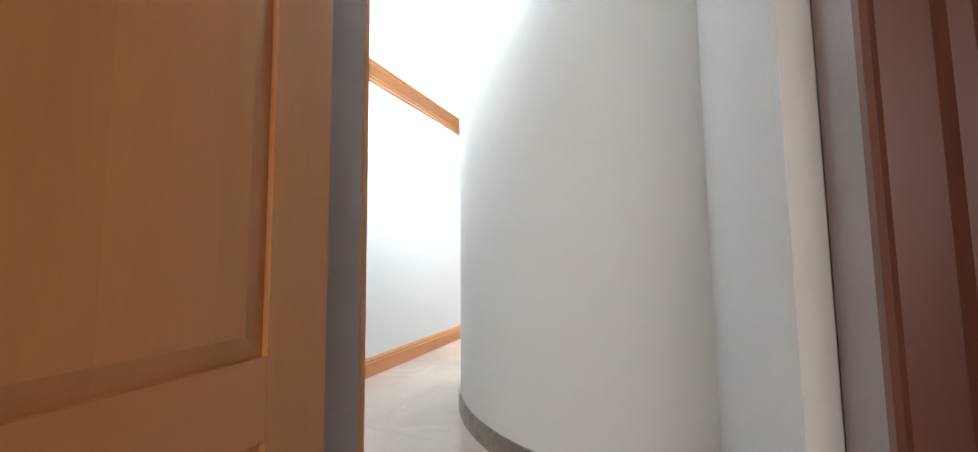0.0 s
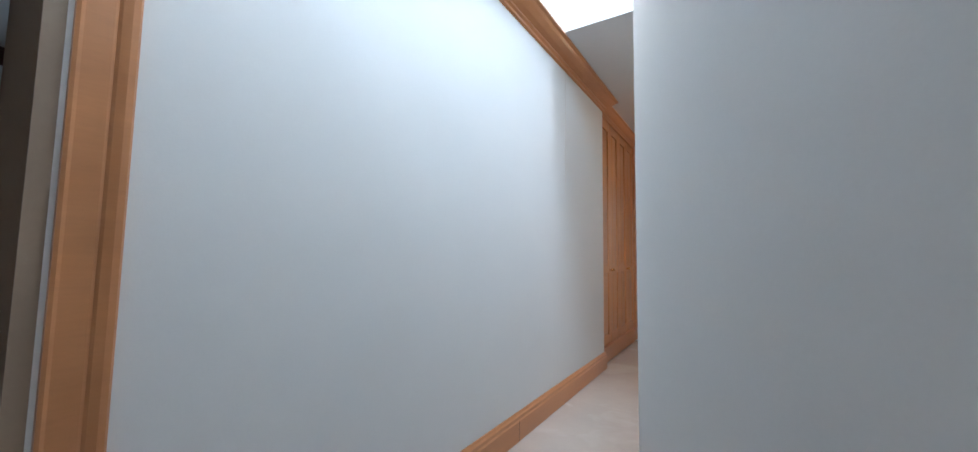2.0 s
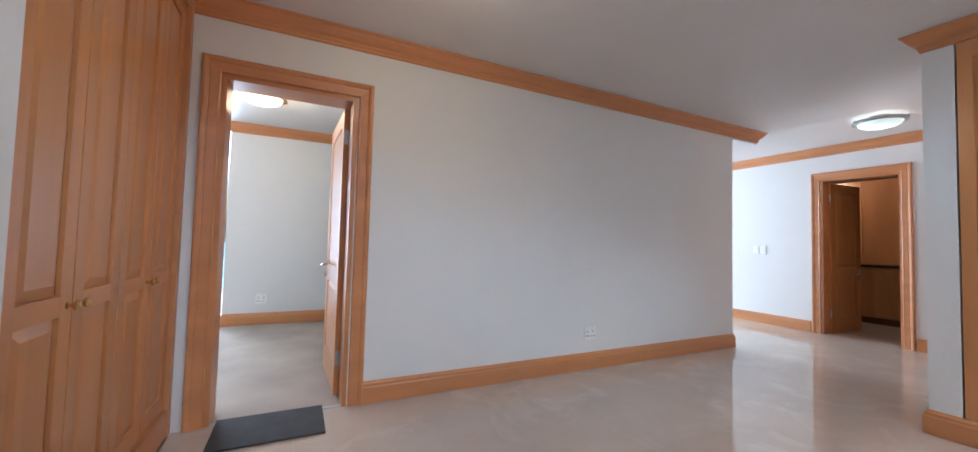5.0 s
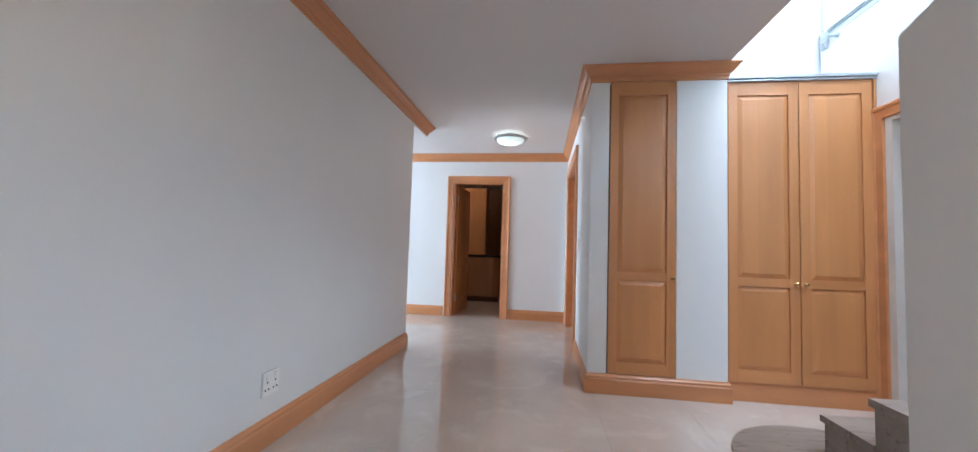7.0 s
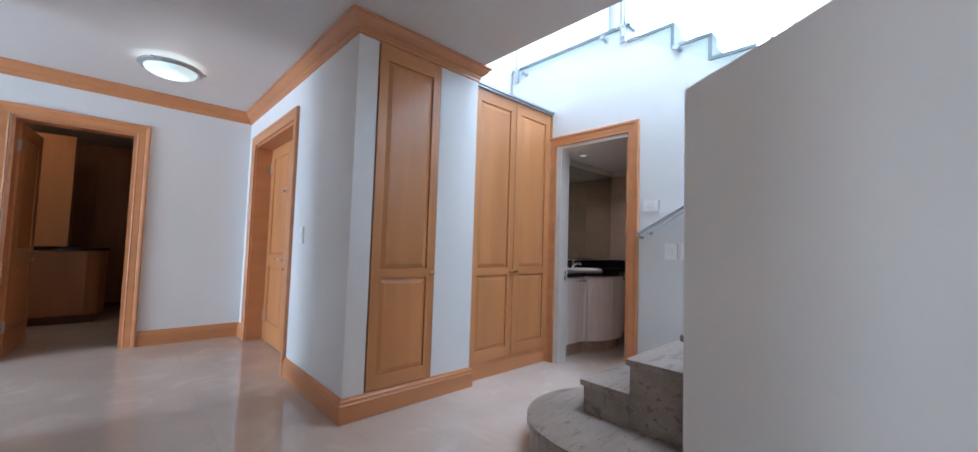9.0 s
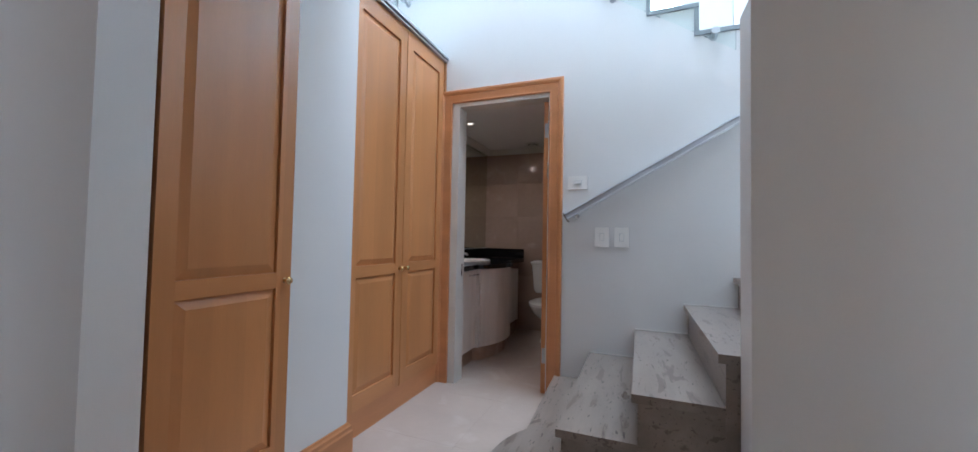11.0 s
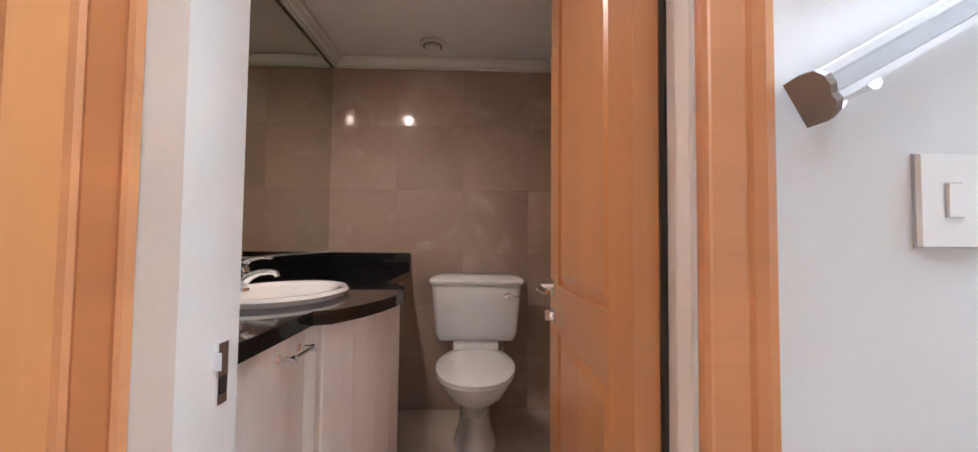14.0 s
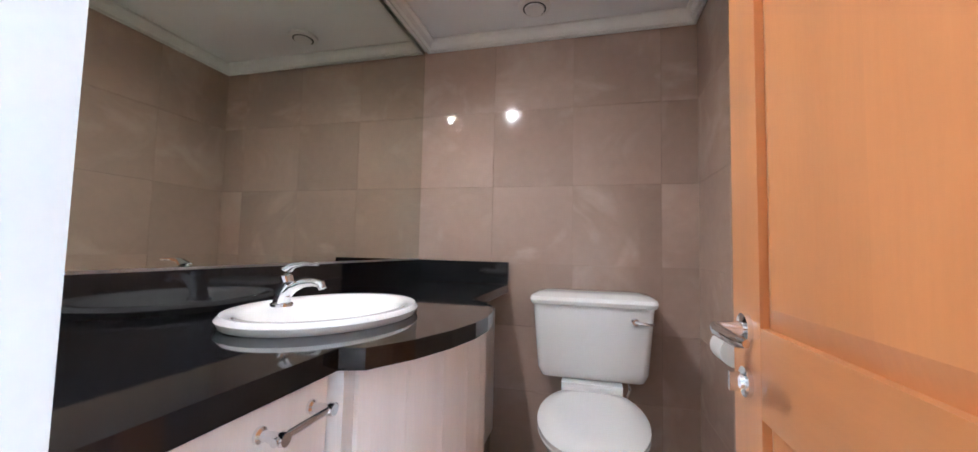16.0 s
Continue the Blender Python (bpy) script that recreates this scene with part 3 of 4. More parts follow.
def hinges(parent, h, y=0.0):
    for z in (0.2, h - 0.25):
        bm = B()
        rod(bm, (-0.004, y, z), (-0.004, y, z + 0.10), 0.007, 10)
        box(bm, -0.003, 0.001, y, y + 0.034, z, z + 0.10)
        part("hinge", bm, STEEL, parent, "steel butt hinge")


def door_at(name, label, w, h, x, y, rz, mid=0.735, mid_h=0.135, both=True, **k):
    root = thing(name, label, "door", x, y, 0.008, rz)
    fr = panel_leaf(root, w, h, both=both, bottom=0.20, mid=mid, mid_h=mid_h, stile=0.11, rail=0.11, **k)
    lever(root, w - 0.06, 0.86, -1, 0.0, -1)
    lever(root, w - 0.06, 0.86, -1, 0.04, 1)
    hinges(root, h)
    return root


def cupboard(name, label, y0, y1, z0, z1, x, leaves, face, group=""):
    """Built-in cupboard doors in a plane x, facing -x (face=-1) or +x (face=1), from y0 (larger) to y1."""
    root = thing(name, label, "cupboard", x, y0, z0, -90 if face < 0 else 90, group)
    total, h = abs(y1 - y0), z1 - z0
    w = total / leaves
    for k in range(leaves):
        st = 0.068
        d = part("door", boxes((st + 0.002, w - st - 0.002, 0.017, 0.021, 0.08, h - 0.08)), WOOD, root)
        for nm, r in (("stile", (0.004 if leaves == 2 else 0.008, st, 0, 0.022, 0, h)), ("stile", (w - st, w - 0.0025, 0, 0.022, 0, h)), ("rail", (st + 0.0004, w - st - 0.0004, 0.0003, 0.0217, 0, 0.085)), ("rail", (st + 0.0004, w - st - 0.0004, 0.0003, 0.0217, h - 0.10, h)), ("rail", (st + 0.0004, w - st - 0.0004, 0.0003, 0.0217, 0.685, 0.745))):
            part(nm, boxes(r), WOOD if nm == "stile" else WOODR, d, bevel=0.003)
        d.location = (k * w, 0, 0)
        for a, b in ((0.085, 0.685), (0.745, h - 0.10)):
            bm = B()
            leaf_panel(bm, st, w - st, a, b, 0.001)
            part("panel", bm, WOOD, d)
        single = leaves == 1
        kx = w - 0.03 if (single or k % 2 == 0) else 0.03
        knob(d, kx, 0.712)
    bm = boxes((0, total, 0.03, 0.45, 0, 0.016), (0, total, 0.03, 0.45, h - 0.016, h), (0, 0.016, 0.03, 0.45, 0.016, h - 0.016), (total - 0.016, total, 0.03, 0.45, 0.016, h - 0.016), (0.016, total - 0.016, 0.434, 0.45, 0.016, h - 0.016))
    part("carcass", bm, WOODDARK, root)
    return root


def window_frame(name, axis, at, u0, u1, z0, z1, cols, rows, t=0.05):
    """A window in a plane: axis 'x' or 'y' is constant. Frame bars and panes."""
    place = (lambda u, z, d: (at + d, u, z)) if axis == "x" else (lambda u, z, d: (u, at + d, z))

    def bx(bm, a, b, c, e, d0=-0.025, d1=0.025):
        p, q = place(a, c, d0), place(b, e, d1)
        box(bm, p[0], q[0], p[1], q[1], c, e)
    bm = B()
    bx(bm, u0, u1, z0, z0 + t), bx(bm, u0, u1, z1 - t, z1), bx(bm, u0, u0 + t, z0 + t, z1 - t), bx(bm, u1 - t, u1, z0 + t, z1 - t)
    for k in range(1, cols):
        u = u0 + (u1 - u0) * k / cols
        bx(bm, u - 0.02, u + 0.02, z0 + t, z1 - t)
    for z in rows:
        bx(bm, u0 + t, u1 - t, z - 0.025, z + 0.025, -0.023, 0.023)
    fr = structure(name, bm, TRIMWHITE, "white framed window")
    bm = B()
    bx(bm, u0 + t, u1 - t, z0 + t, z1 - t, -0.003, 0.003)
    g = mesh("pane", bm, GLASS)
    g.parent, g.visible_shadow = fr, False
    return fr


window_frame("window_upper", "y", -5.91, -0.9, 3.5, 3.1, 5.0, 5, [])
window_frame("window_study", "x", -4.56, -4.40, -3.55, 0.74, 1.98, 2, [1.08])
window_frame("window_living", "y", 6.25, -3.3, -0.5, 0.0, 2.2, 3, [])
window_frame("window_lounge", "y", 6.25, 3.8, 5.7, 0.1, 2.3, 2, [])

# casings and linings
casing("door_living_casing", -0.955 + 0.095, -0.092, 2.028, lambda u, z, d: (u, -d, z))
structure("door_living_lining", boxes((-0.862, -0.832, 0.001, 0.2, 0, 2.03), (-0.128, -0.098, 0.001, 0.2, 0, 2.03), (-0.832, -0.128, 0.001, 0.2, 2.0, 2.03)), WOODH)
casing("door_kitchen_casing", -0.802, -0.025, 2.028, lambda u, z, d: (X2 - d, u, z))
structure("door_kitchen_lining", boxes((X2 + 0.001, X2 + 0.15, -0.80, -0.775, 0, 2.03), (X2 + 0.001, X2 + 0.15, -0.055, -0.03, 0, 2.03), (X2 + 0.001, X2 + 0.15, -0.775, -0.055, 2.005, 2.03)), WOODH)
casing("door_cloakroom_casing", 2.306, 3.030, 2.028, lambda u, z, d: (u, Y3 + d, z))
structure("door_cloakroom_lining", boxes((2.285, 2.315, Y3 - 0.12, Y3 - 0.001, 0, 2.03), (2.976, 3.05, Y3 - 0.13, Y3 - 0.001, 0, 2.03), (2.315, 2.976, Y3 - 0.12, Y3 - 0.001, 2.0, 2.03)), TRIMWHITE, "white painted door lining")
casing("door_entrance_casing", 4.205, 5.488, 2.055, lambda u, z, d: (u, YE + d, z))
structure("door_entrance_lining", boxes((4.212, 4.242, YE - 0.26, YE - 0.001, 0, 2.06), (5.475, 5.522, YE - 0.26, YE - 0.001, 0, 2.06), (4.242, 5.475, YE - 0.26, YE - 0.001, 2.03, 2.06), (4.242, 4.765, YE - 0.205, YE - 0.155, 0, 2.03)), WOODH)
casing("door_study_casing", -5.69, -4.862, 2.028, lambda u, z, d: (X0 + d, u, z), label="moulded maple door casing")
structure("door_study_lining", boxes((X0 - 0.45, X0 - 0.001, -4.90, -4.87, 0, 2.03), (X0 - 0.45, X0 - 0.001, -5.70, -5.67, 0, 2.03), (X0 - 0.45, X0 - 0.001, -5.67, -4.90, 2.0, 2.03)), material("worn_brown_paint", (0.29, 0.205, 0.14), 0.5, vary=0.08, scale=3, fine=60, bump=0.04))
casing("door_bedroom_casing", 0.535, 1.31, 2.005, lambda u, z, d: (u, -5.86 + d, z))
BEDLINING = material("mauve_grey_painted_lining", (0.36, 0.30, 0.285), 0.45, vary=0.06, scale=4, fine=70, bump=0.03)
casing("door_bedroom_casing", 0.535, 1.31, 2.005, lambda u, z, d: (u, -5.97 - d, z), material("reddish_brown_trim", (0.15, 0.05, 0.03), 0.4, vary=0.12, scale=2, fine=40, bump=0.04, stretch=(4, 4, 0.6)))
structure("door_bedroom_lining", boxes((0.506, 0.534, -5.969, -5.861, 0, 2.03), (1.311, 1.339, -5.969, -5.861, 0, 2.03), (0.534, 1.311, -5.969, -5.861, 2.006, 2.03)), BEDLINING, "mauve-grey painted door lining")

# door leaves
door_at("door", "maple panelled door standing open into the carpeted living room", 0.735, 1.99, -0.125, 0.195, 92)
door_at("door", "maple panelled door standing open into the dark kitchen", 0.70, 1.99, X2 + 0.155, -0.072, -4)
door_at("door", "closed maple panelled entrance door with chrome lever", 0.70, 2.02, 5.47, YE - 0.15, 180, mid=0.775, mid_h=0.125)
door_at("door", "maple panelled cloakroom door standing open against the wall", 0.655, 1.985, 2.322, Y3 - 0.073, -90)
door_at("door", "maple panelled bedroom door standing open", 0.80, 1.985, 0.53, -5.985, -90, mid=0.645, mid_h=0.12)

# cupboards
cupboard("tall_cupboard", "tall narrow maple cupboard door with brass knob, closed", -1.872, -2.358, 0.15, 2.34, XB - 0.004, 1, -1)
cupboard("double_cupboard", "double-door maple cupboard with brass knobs beside the cloakroom", -2.735, -3.70, 0.14, 2.34, XC, 2, -1)
structure("cupboard_plinth", boxes((XC + 0.01, XC + 0.5, -3.70, -2.712, 0.001, 0.138)), WOODH)
structure("cupboard_side_strip", boxes((XC - 0.012, XC + 0.03, -3.718, -3.702, 0.001, 2.34), (XC - 0.0, XC + 0.02, -2.734, -2.712, 0.14, 2.34)), WOOD)
structure("cupboard_top", boxes((XC - 0.02, XC + 0.5, -3.718, -2.712, 2.342, 2.352), (XC - 0.03, XC + 0.5, -3.718, -2.712, 2.360, 2.378)), STEEL, "grey capping on the cupboard")
cupboard("wardrobe", "built-in maple wardrobe with a pair of doors and brass knobs", -1.405, -0.73, 0.15, 2.36, -1.03, 2, 1)
cupboard("wardrobe", "built-in maple wardrobe with a pair of doors and brass knobs", -0.73, -0.055, 0.15, 2.36, -1.03, 2, 1)
structure("wardrobe_surround", boxes((-1.05, -1.005, -1.47, -1.41, 0, 2.37), (-1.05, -1.005, -0.05, -0.002, 0, 2.37), (-1.06, -1.01, -1.41, -0.05, 0.001, 0.145), (-1.27, -1.05, -1.488, -1.478, 0, 2.46)), WOODH)

# ---- stairs ----
stairs = structure("stairs", boxes((1.5, 1.9, -3.60, -2.75, 0.0, 0.02)), TRAV, "travertine winding staircase")
NOSE = 0.03


def step(outline, z, h=0.17, mat=TRAV):
    """One solid step under its tread slab with a rounded nosing."""
    bm = B()
    cx, cy = sum(p[0] for p in outline) / len(outline), sum(p[1] for p in outline) / len(outline)
    prism(bm, outline, lambda u, v, w: (cx + (u - cx) * (1 + 0.0 * w) + (0.022 if u > cx else 0) * 1, v, z - NOSE + NOSE * w))
    part("tread", bm, mat, stairs, bevel=0.0135)
    bm = B()
    prism(bm, outline, lambda u, v, w: (u, cy + (v - cy) * 0.99, z - h + (h - NOSE) * w - 0.0005))
    part("riser", bm, mat, stairs)


arc = [(1.828 + 0.455 * math.cos(radians(a)), -2.69 + 0.455 * math.sin(radians(a))) for a in range(-35, 101, 9)]
step([(1.45, -3.715), (2.23, -3.715)] + arc + [(1.58, -2.29), (1.45, -2.40), (1.45, -2.645)], 0.17)
for k, x in enumerate((2.01, 1.745, 1.48, 1.23)):
    xb = x - (0.2645 if k < 3 else 0.38)
    step([(xb, -3.715), (x, -3.715), (x, -2.648 - 0.002 * k), (xb, -2.648 - 0.002 * k)], 0.34 + 0.17 * k, 0.17 + 0.17 * k)
for k, x in enumerate((2.01, 1.745, 1.48, 1.23)):
    z = 0.34 + 0.17 * k
    part("filler_line", boxes((x - 0.262, x + 0.022, Y3 + 0.0005, Y3 + 0.0045, z + 0.0005, z + 0.007), (x + 0.001, x + 0.006, Y3 + 0.0005, Y3 + 0.0035, z - 0.17, z - 0.031)), PLASTIC, stairs, "thin white filler line along the steps")
for k in range(6):
    a, b = 90 + 30 * k, 120 + 30 * k
    R = CR - CT - 0.004
    pts = [(0.845, CY + 0.015 - 0.1 * (k > 2))] + [(min(0.845, CX + R * math.cos(radians(q))), CY + R * math.sin(radians(q))) for q in range(a, b + 1, 10)]
    step(pts, 1.03 + 0.178 * k, 0.30)
for x0, x1, z in ((0.85, 1.18, 2.10), (1.18, 1.446, 2.26), (1.446, 1.71, 2.43), (1.71, 1.97, 2.61), (1.97, 2.33, 2.79)):
    step([(x1, CY - CR + CT), (x1, Y3 - 0.121), (x0, Y3 - 0.121), (x0, CY - CR + CT)], z, 0.3)
    bm = boxes((x0 - 0.022, x1, Y3 - 0.119, Y3 + 0.012, z + 0.001, z + 0.026), (x0 - 0.022, x0 + 0.004, Y3 - 0.119, Y3 + 0.008, z - 0.17, z + 0.0005))
    part("nosing", bm, EDGEM, stairs, "grey stone edging")
part("nosing", boxes((2.31, 3.64, Y3 - 0.119, Y3 + 0.012, 2.931, 2.962)), EDGEM, stairs, "grey stone edging")

rail = thing("handrail", "white flat metal handrail fixed to the stair wall", "handrail", 0, 0, 0)
SL = 0.570
RN = math.hypot(1, SL)


def along(run, n):
    """A point of the rail's side view: run along the slope, n square to it, from its lower top corner."""
    return 2.192 - (run - SL * n) / RN, 1.212 + (run * SL + n) / RN


def rail_strip(name, run0, run1, n0, n1, y0, y1, mat, label="", bevel=0.0):
    bm = B()
    prism(bm, [along(run0, n0), along(run1, n0), along(run1, n1), along(run0, n1)], lambda u, v, w: (u, y0 + (y1 - y0) * w, v))
    return part(name, bm, mat, rail, label, bevel=bevel)


rail_strip("bar", 0, 1.48, -0.035, -0.004, -3.698, -3.664, RAILSIDE, bevel=0.003)
rail_strip("top_flange", 0, 1.48, -0.010, 0.0, -3.702, -3.654, RAILM, bevel=0.0025)
rail_strip("bottom_flange", 0, 1.48, -0.043, -0.034, -3.702, -3.658, RAILM, bevel=0.0025)
# Darker strip on the bar's face paints the shade of a groove.
rail_strip("groove", 0.001, 1.478, -0.0150, -0.0105, -3.6655, -3.6625, STEEL)
cap = [(-3.700, -0.060), (-3.670, -0.060), (-3.656, -0.053), (-3.648, -0.041), (-3.650, -0.031), (-3.645, -0.021), (-3.646, -0.008), (-3.655, 0.003), (-3.676, 0.006), (-3.700, 0.004)]
bm = B()
prism(bm, cap, lambda y, n, w: (along(-0.009 * w, n)[0], y, along(-0.009 * w, n)[1]))
part("end_cap", bm, CAPM, rail, "grey-brown end cap", bevel=0.002)
for x in (2.12, 0.92):
    z = 1.16 + SL * (2.192 - x)
    bm = B()
    rod(bm, (x, Y3 + 0.001, z), (x, -3.665, z), 0.008, 12)
    turned(bm, (x, Y3 + 0.001, z), (0, 1, 0), [(0, 0.018), (0.006, 0.018)], 14)
    turned(bm, (x, -3.664, z), (0, 1, 0), [(0, 0.009), (0.004, 0.009)], 14)
    part("bracket", bm, CHROME, rail, "round steel bracket")

balu = thing("glass_balustrade", "frameless glass balustrade with steel posts on the landing", "balustrade", 0, 0, 0)
for x, z in ((3.56, 2.80), (2.36, 2.80)):
    post = part("post", boxes((x - 0.025, x + 0.025, Y3 + 0.014, Y3 + 0.034, z, 3.95)), STEEL, balu, bevel=0.002)
    for dz in (0.05, 0.16):
        bm = B()
        turned(bm, (x, Y3 + 0.034, z + dz), (0, 1, 0), [(0, 0.016), (0.012, 0.016)], 14)
        part("bolt", bm, STEEL, post)
g1 = part("glass_pane", boxes((2.40, 3.52, Y3 + 0.06, Y3 + 0.07, 2.84, 3.85)), GLASS, balu)
bm = B()
prism(bm, [(2.34, 2.84), (2.34, 3.85), (1.25, 3.12), (1.25, 2.12)], lambda u, v, w: (u, Y3 + 0.06 + 0.01 * w, v))
g2 = part("glass_pane", bm, GLASS, balu)
g1.visible_shadow = g2.visible_shadow = False
for x, z in ((3.44, 2.86), (2.52, 2.88), (1.91, 2.58), (1.35, 2.24)):
    bm = B()
    rod(bm, (x, Y3, z), (x, Y3 + 0.085, z), 0.012, 12)
    turned(bm, (x, Y3 + 0.072, z), (0, 1, 0), [(0, 0.022), (0.012, 0.022)], 16)
    turned(bm, (x, Y3, z), (0, 1, 0), [(0, 0.022), (0.006, 0.022)], 16)
    part("standoff", bm, STEEL, balu, "round steel glass fixing", smooth=True)
part("top_rail", boxes((2.36, 3.56, Y3 + 0.045, Y3 + 0.085, 3.86, 3.90)), STEEL, balu)


# ---- switches and sockets ----
def plate(name, label, x, y, z, rz, w, h, rockers, category="light switch"):
    root = thing(name, label, category, x, y, z, rz)
    part("plate", boxes((-w / 2, w / 2, -0.011, -0.0035, -h / 2, h / 2)), PLASTIC, root, bevel=0.003)
    # Grey rim round the plate paints in its edge shadow on the wall.
    part("gasket", boxes((-w / 2 - 0.0015, w / 2 + 0.0015, -0.0033, -0.0003, -h / 2 - 0.0015, h / 2 + 0.0015)), STEEL, root)
    for cx, cz, rw, rh in rockers:
        # Thin grey sheet draws the shaded outline round each rocker.
        part("rocker_recess", boxes((cx - rw / 2 - 0.002, cx + rw / 2 + 0.002, -0.0116, -0.0108, cz - rh / 2 - 0.002, cz + rh / 2 + 0.002)), STEEL, root)
        part("rocker", boxes((cx - rw / 2, cx + rw / 2, -0.0155, -0.0117, cz - rh / 2, cz + rh / 2)), PLASTIC, root, bevel=0.0015)
    return root


plate("intercom_plate", "white plastic wall plate above the handrail", 2.117, Y3, 1.414, 180, 0.125, 0.085, [(0, 0.0, 0.045, 0.02)], "wall plate")
plate("light_switch", "white plastic rocker light switch on the stair wall", 1.964, Y3, 1.065, 180, 0.088, 0.124, [(0, 0, 0.022, 0.044)])
plate("light_switch", "white plastic rocker light switch on the stair wall", 1.846, Y3, 1.065, 180, 0.088, 0.124, [(0, 0, 0.022, 0.044)])
plate("light_switch", "white plastic light switch beside the entrance door", 3.89, YE, 1.10, 180, 0.075, 0.12, [(0, 0, 0.022, 0.044)])
plate("light_switch", "white plastic light switch beside the kitchen door", X2, 0.78, 1.08, -90, 0.075, 0.12, [(0, 0, 0.022, 0.044)])
plate("light_switch", "white plastic light switch beside the kitchen door", X2, 0.68, 1.08, -90, 0.075, 0.12, [(0, 0, 0.022, 0.044)])


def socket(x, y, z, rz, label):
    root = plate("wall_socket", label, x, y, z, rz, 0.118, 0.118, [(-0.03, 0.035, 0.014, 0.022), (0.03, 0.035, 0.014, 0.022)], "wall socket")
    for cx, cz in ((-0.03, 0.008), (-0.042, -0.028), (-0.018, -0.028), (0.03, 0.008), (0.018, -0.028), (0.042, -0.028)):
        bm = B()
        turned(bm, (cx, -0.0106, cz), (0, -1, 0), [(0, 0.0055), (0.0012, 0.0055)], 10)
        part("pin_hole", bm, BLACK, root)


socket(1.914, 0, 0.316, 0, "white double wall socket above the hall skirting")
socket(-0.80, 2.87, 0.316, 0, "white double wall socket in the living room")


structure("wall_joint", boxes((X0, X0 + 0.0015, -2.41, -2.406, 1.44, 2.37)), TRIMWHITE, "thin vertical filler line on the passage wall")
structure("baseboard_joint", boxes((X0 + 0.0215, X0 + 0.0226, -3.122, -3.120, 0.003, 0.105)), WOODDARK)
# No real seal: a black strip paints the shadow between leaf and lining.
structure("door_seal", boxes((2.3155, 2.3205, -3.792, -3.780, 0.002, 1.998)), BLACK, "black strip painting the shadow gap along the hinge side of the door lining")
for z in (0.25, 1.46, 1.74):
    h = thing("door_hinge", "steel butt hinge on the cloakroom door lining", "hinge", 2.3155, -3.745, z)
    part("leaf_plate", boxes((0, 0.002, -0.03, 0.03, 0, 0.10)), STEEL, h)
    bm = B()
    rod(bm, (0.004, -0.034, 0), (0.004, -0.034, 0.10), 0.006, 10)
    part("knuckle", bm, STEEL, h)
latch = thing("night_latch", "small chrome night latch on the entrance door", "door latch", 4.85, YE - 0.1505, 1.53, 180)
part("case", boxes((-0.05, 0.03, -0.022, 0.0, -0.025, 0.025)), CHROME, latch, bevel=0.003)
bm = B()
turned(bm, (-0.02, -0.022, 0), (0, -1, 0), [(0, 0.014), (0.012, 0.012), (0.02, 0.009)], 14)
part("turn_knob", bm, CHROME, latch, smooth=True)

# ---- ceiling lamps ----
def flush_lamp(x, y, z, label, glow, ring_mat):
    root = thing("ceiling_lamp", label, "ceiling lamp", x, y, z)
    bm = B()
    turned(bm, (0, 0, -0.001), (0, 0, -1), [(0, 0.09), (0.018, 0.09), (0.025, 0.035), (0.045, 0.03)], 28)
    part("mount", bm, ring_mat, root, smooth=True)
    bm = B()
    prof = [(0.045, 0.185), (0.040, 0.205), (0.052, 0.210), (0.070, 0.185), (0.066, 0.170)]
    rings = [ring(bm, (0, 0, -d), (0, 0, -1), r, 40) for d, r in prof]
    skin(bm, rings + [rings[0]], caps=False)
    rim = part("rim", bm, ring_mat, root, "patterned metal rim", smooth=True)
    bead = None
    for k in range(36):
        a = 2 * math.pi * k / 36
        bm = B()
        turned(bm, (0.199 * math.cos(a), 0.199 * math.sin(a), -0.060), (math.cos(a), math.sin(a), -1), [(0, 0.009), (0.004, 0.007)], 6)
        part("bead", bm, ring_mat, rim)
    bm = B()
    turned(bm, (0, 0, 0), (0, 0, -1), [(0.062, 0.172), (0.085, 0.160), (0.105, 0.125), (0.118, 0.075), (0.122, 0.02)], 36)
    part("glass_bowl", bm, glow, root, "glowing frosted glass bowl", smooth=True).visible_shadow = False
    for k in range(3):
        a = 2 * math.pi * k / 3 + 0.4
        bm = B()
        rod(bm, (0.03 * math.cos(a), 0.03 * math.sin(a), -0.04), (0.21 * math.cos(a), 0.21 * math.sin(a), -0.046), 0.005, 8)
        turned(bm, (0.215 * math.cos(a), 0.215 * math.sin(a), -0.04), (0, 0, -1), [(0, 0.012), (0.016, 0.012)], 10)
        part("arm", bm, ring_mat, root)
    return root


flush_lamp(0.15, -1.10, CEILZ, "round ceiling lamp with frosted glass bowl glowing warm yellow", SHADE_WARM, BRASS)
flush_lamp(4.80, -0.957, CEILZ, "round ceiling lamp with frosted glass bowl glowing cool white", SHADE_COOL, STEEL)
flush_lamp(-0.78, 1.53, CEILZ, "round ceiling lamp glowing warm yellow in the living room", SHADE_WARM, BRASS)

# ---- doormat ----
mat_t = thing("doormat", "charcoal ribbed doormat on the marble before the living room", "doormat", -0.52, -0.14, 0.0)
part("pile", boxes((-0.28, 0.28, -0.19, 0.19, 0.001, 0.012)), MATM, mat_t, bevel=0.003)

# ---- cloakroom ----
structure("wall_cloakroom", boxes((3.49, 3.64, -5.70, Y3 - 0.121, -0.02, 2.2), (2.02, 2.125, -5.70, Y3 - 0.121, -0.02, 2.2), (2.125, 3.49, -5.70, -5.575, -0.02, 2.2)), TRIMWHITE)
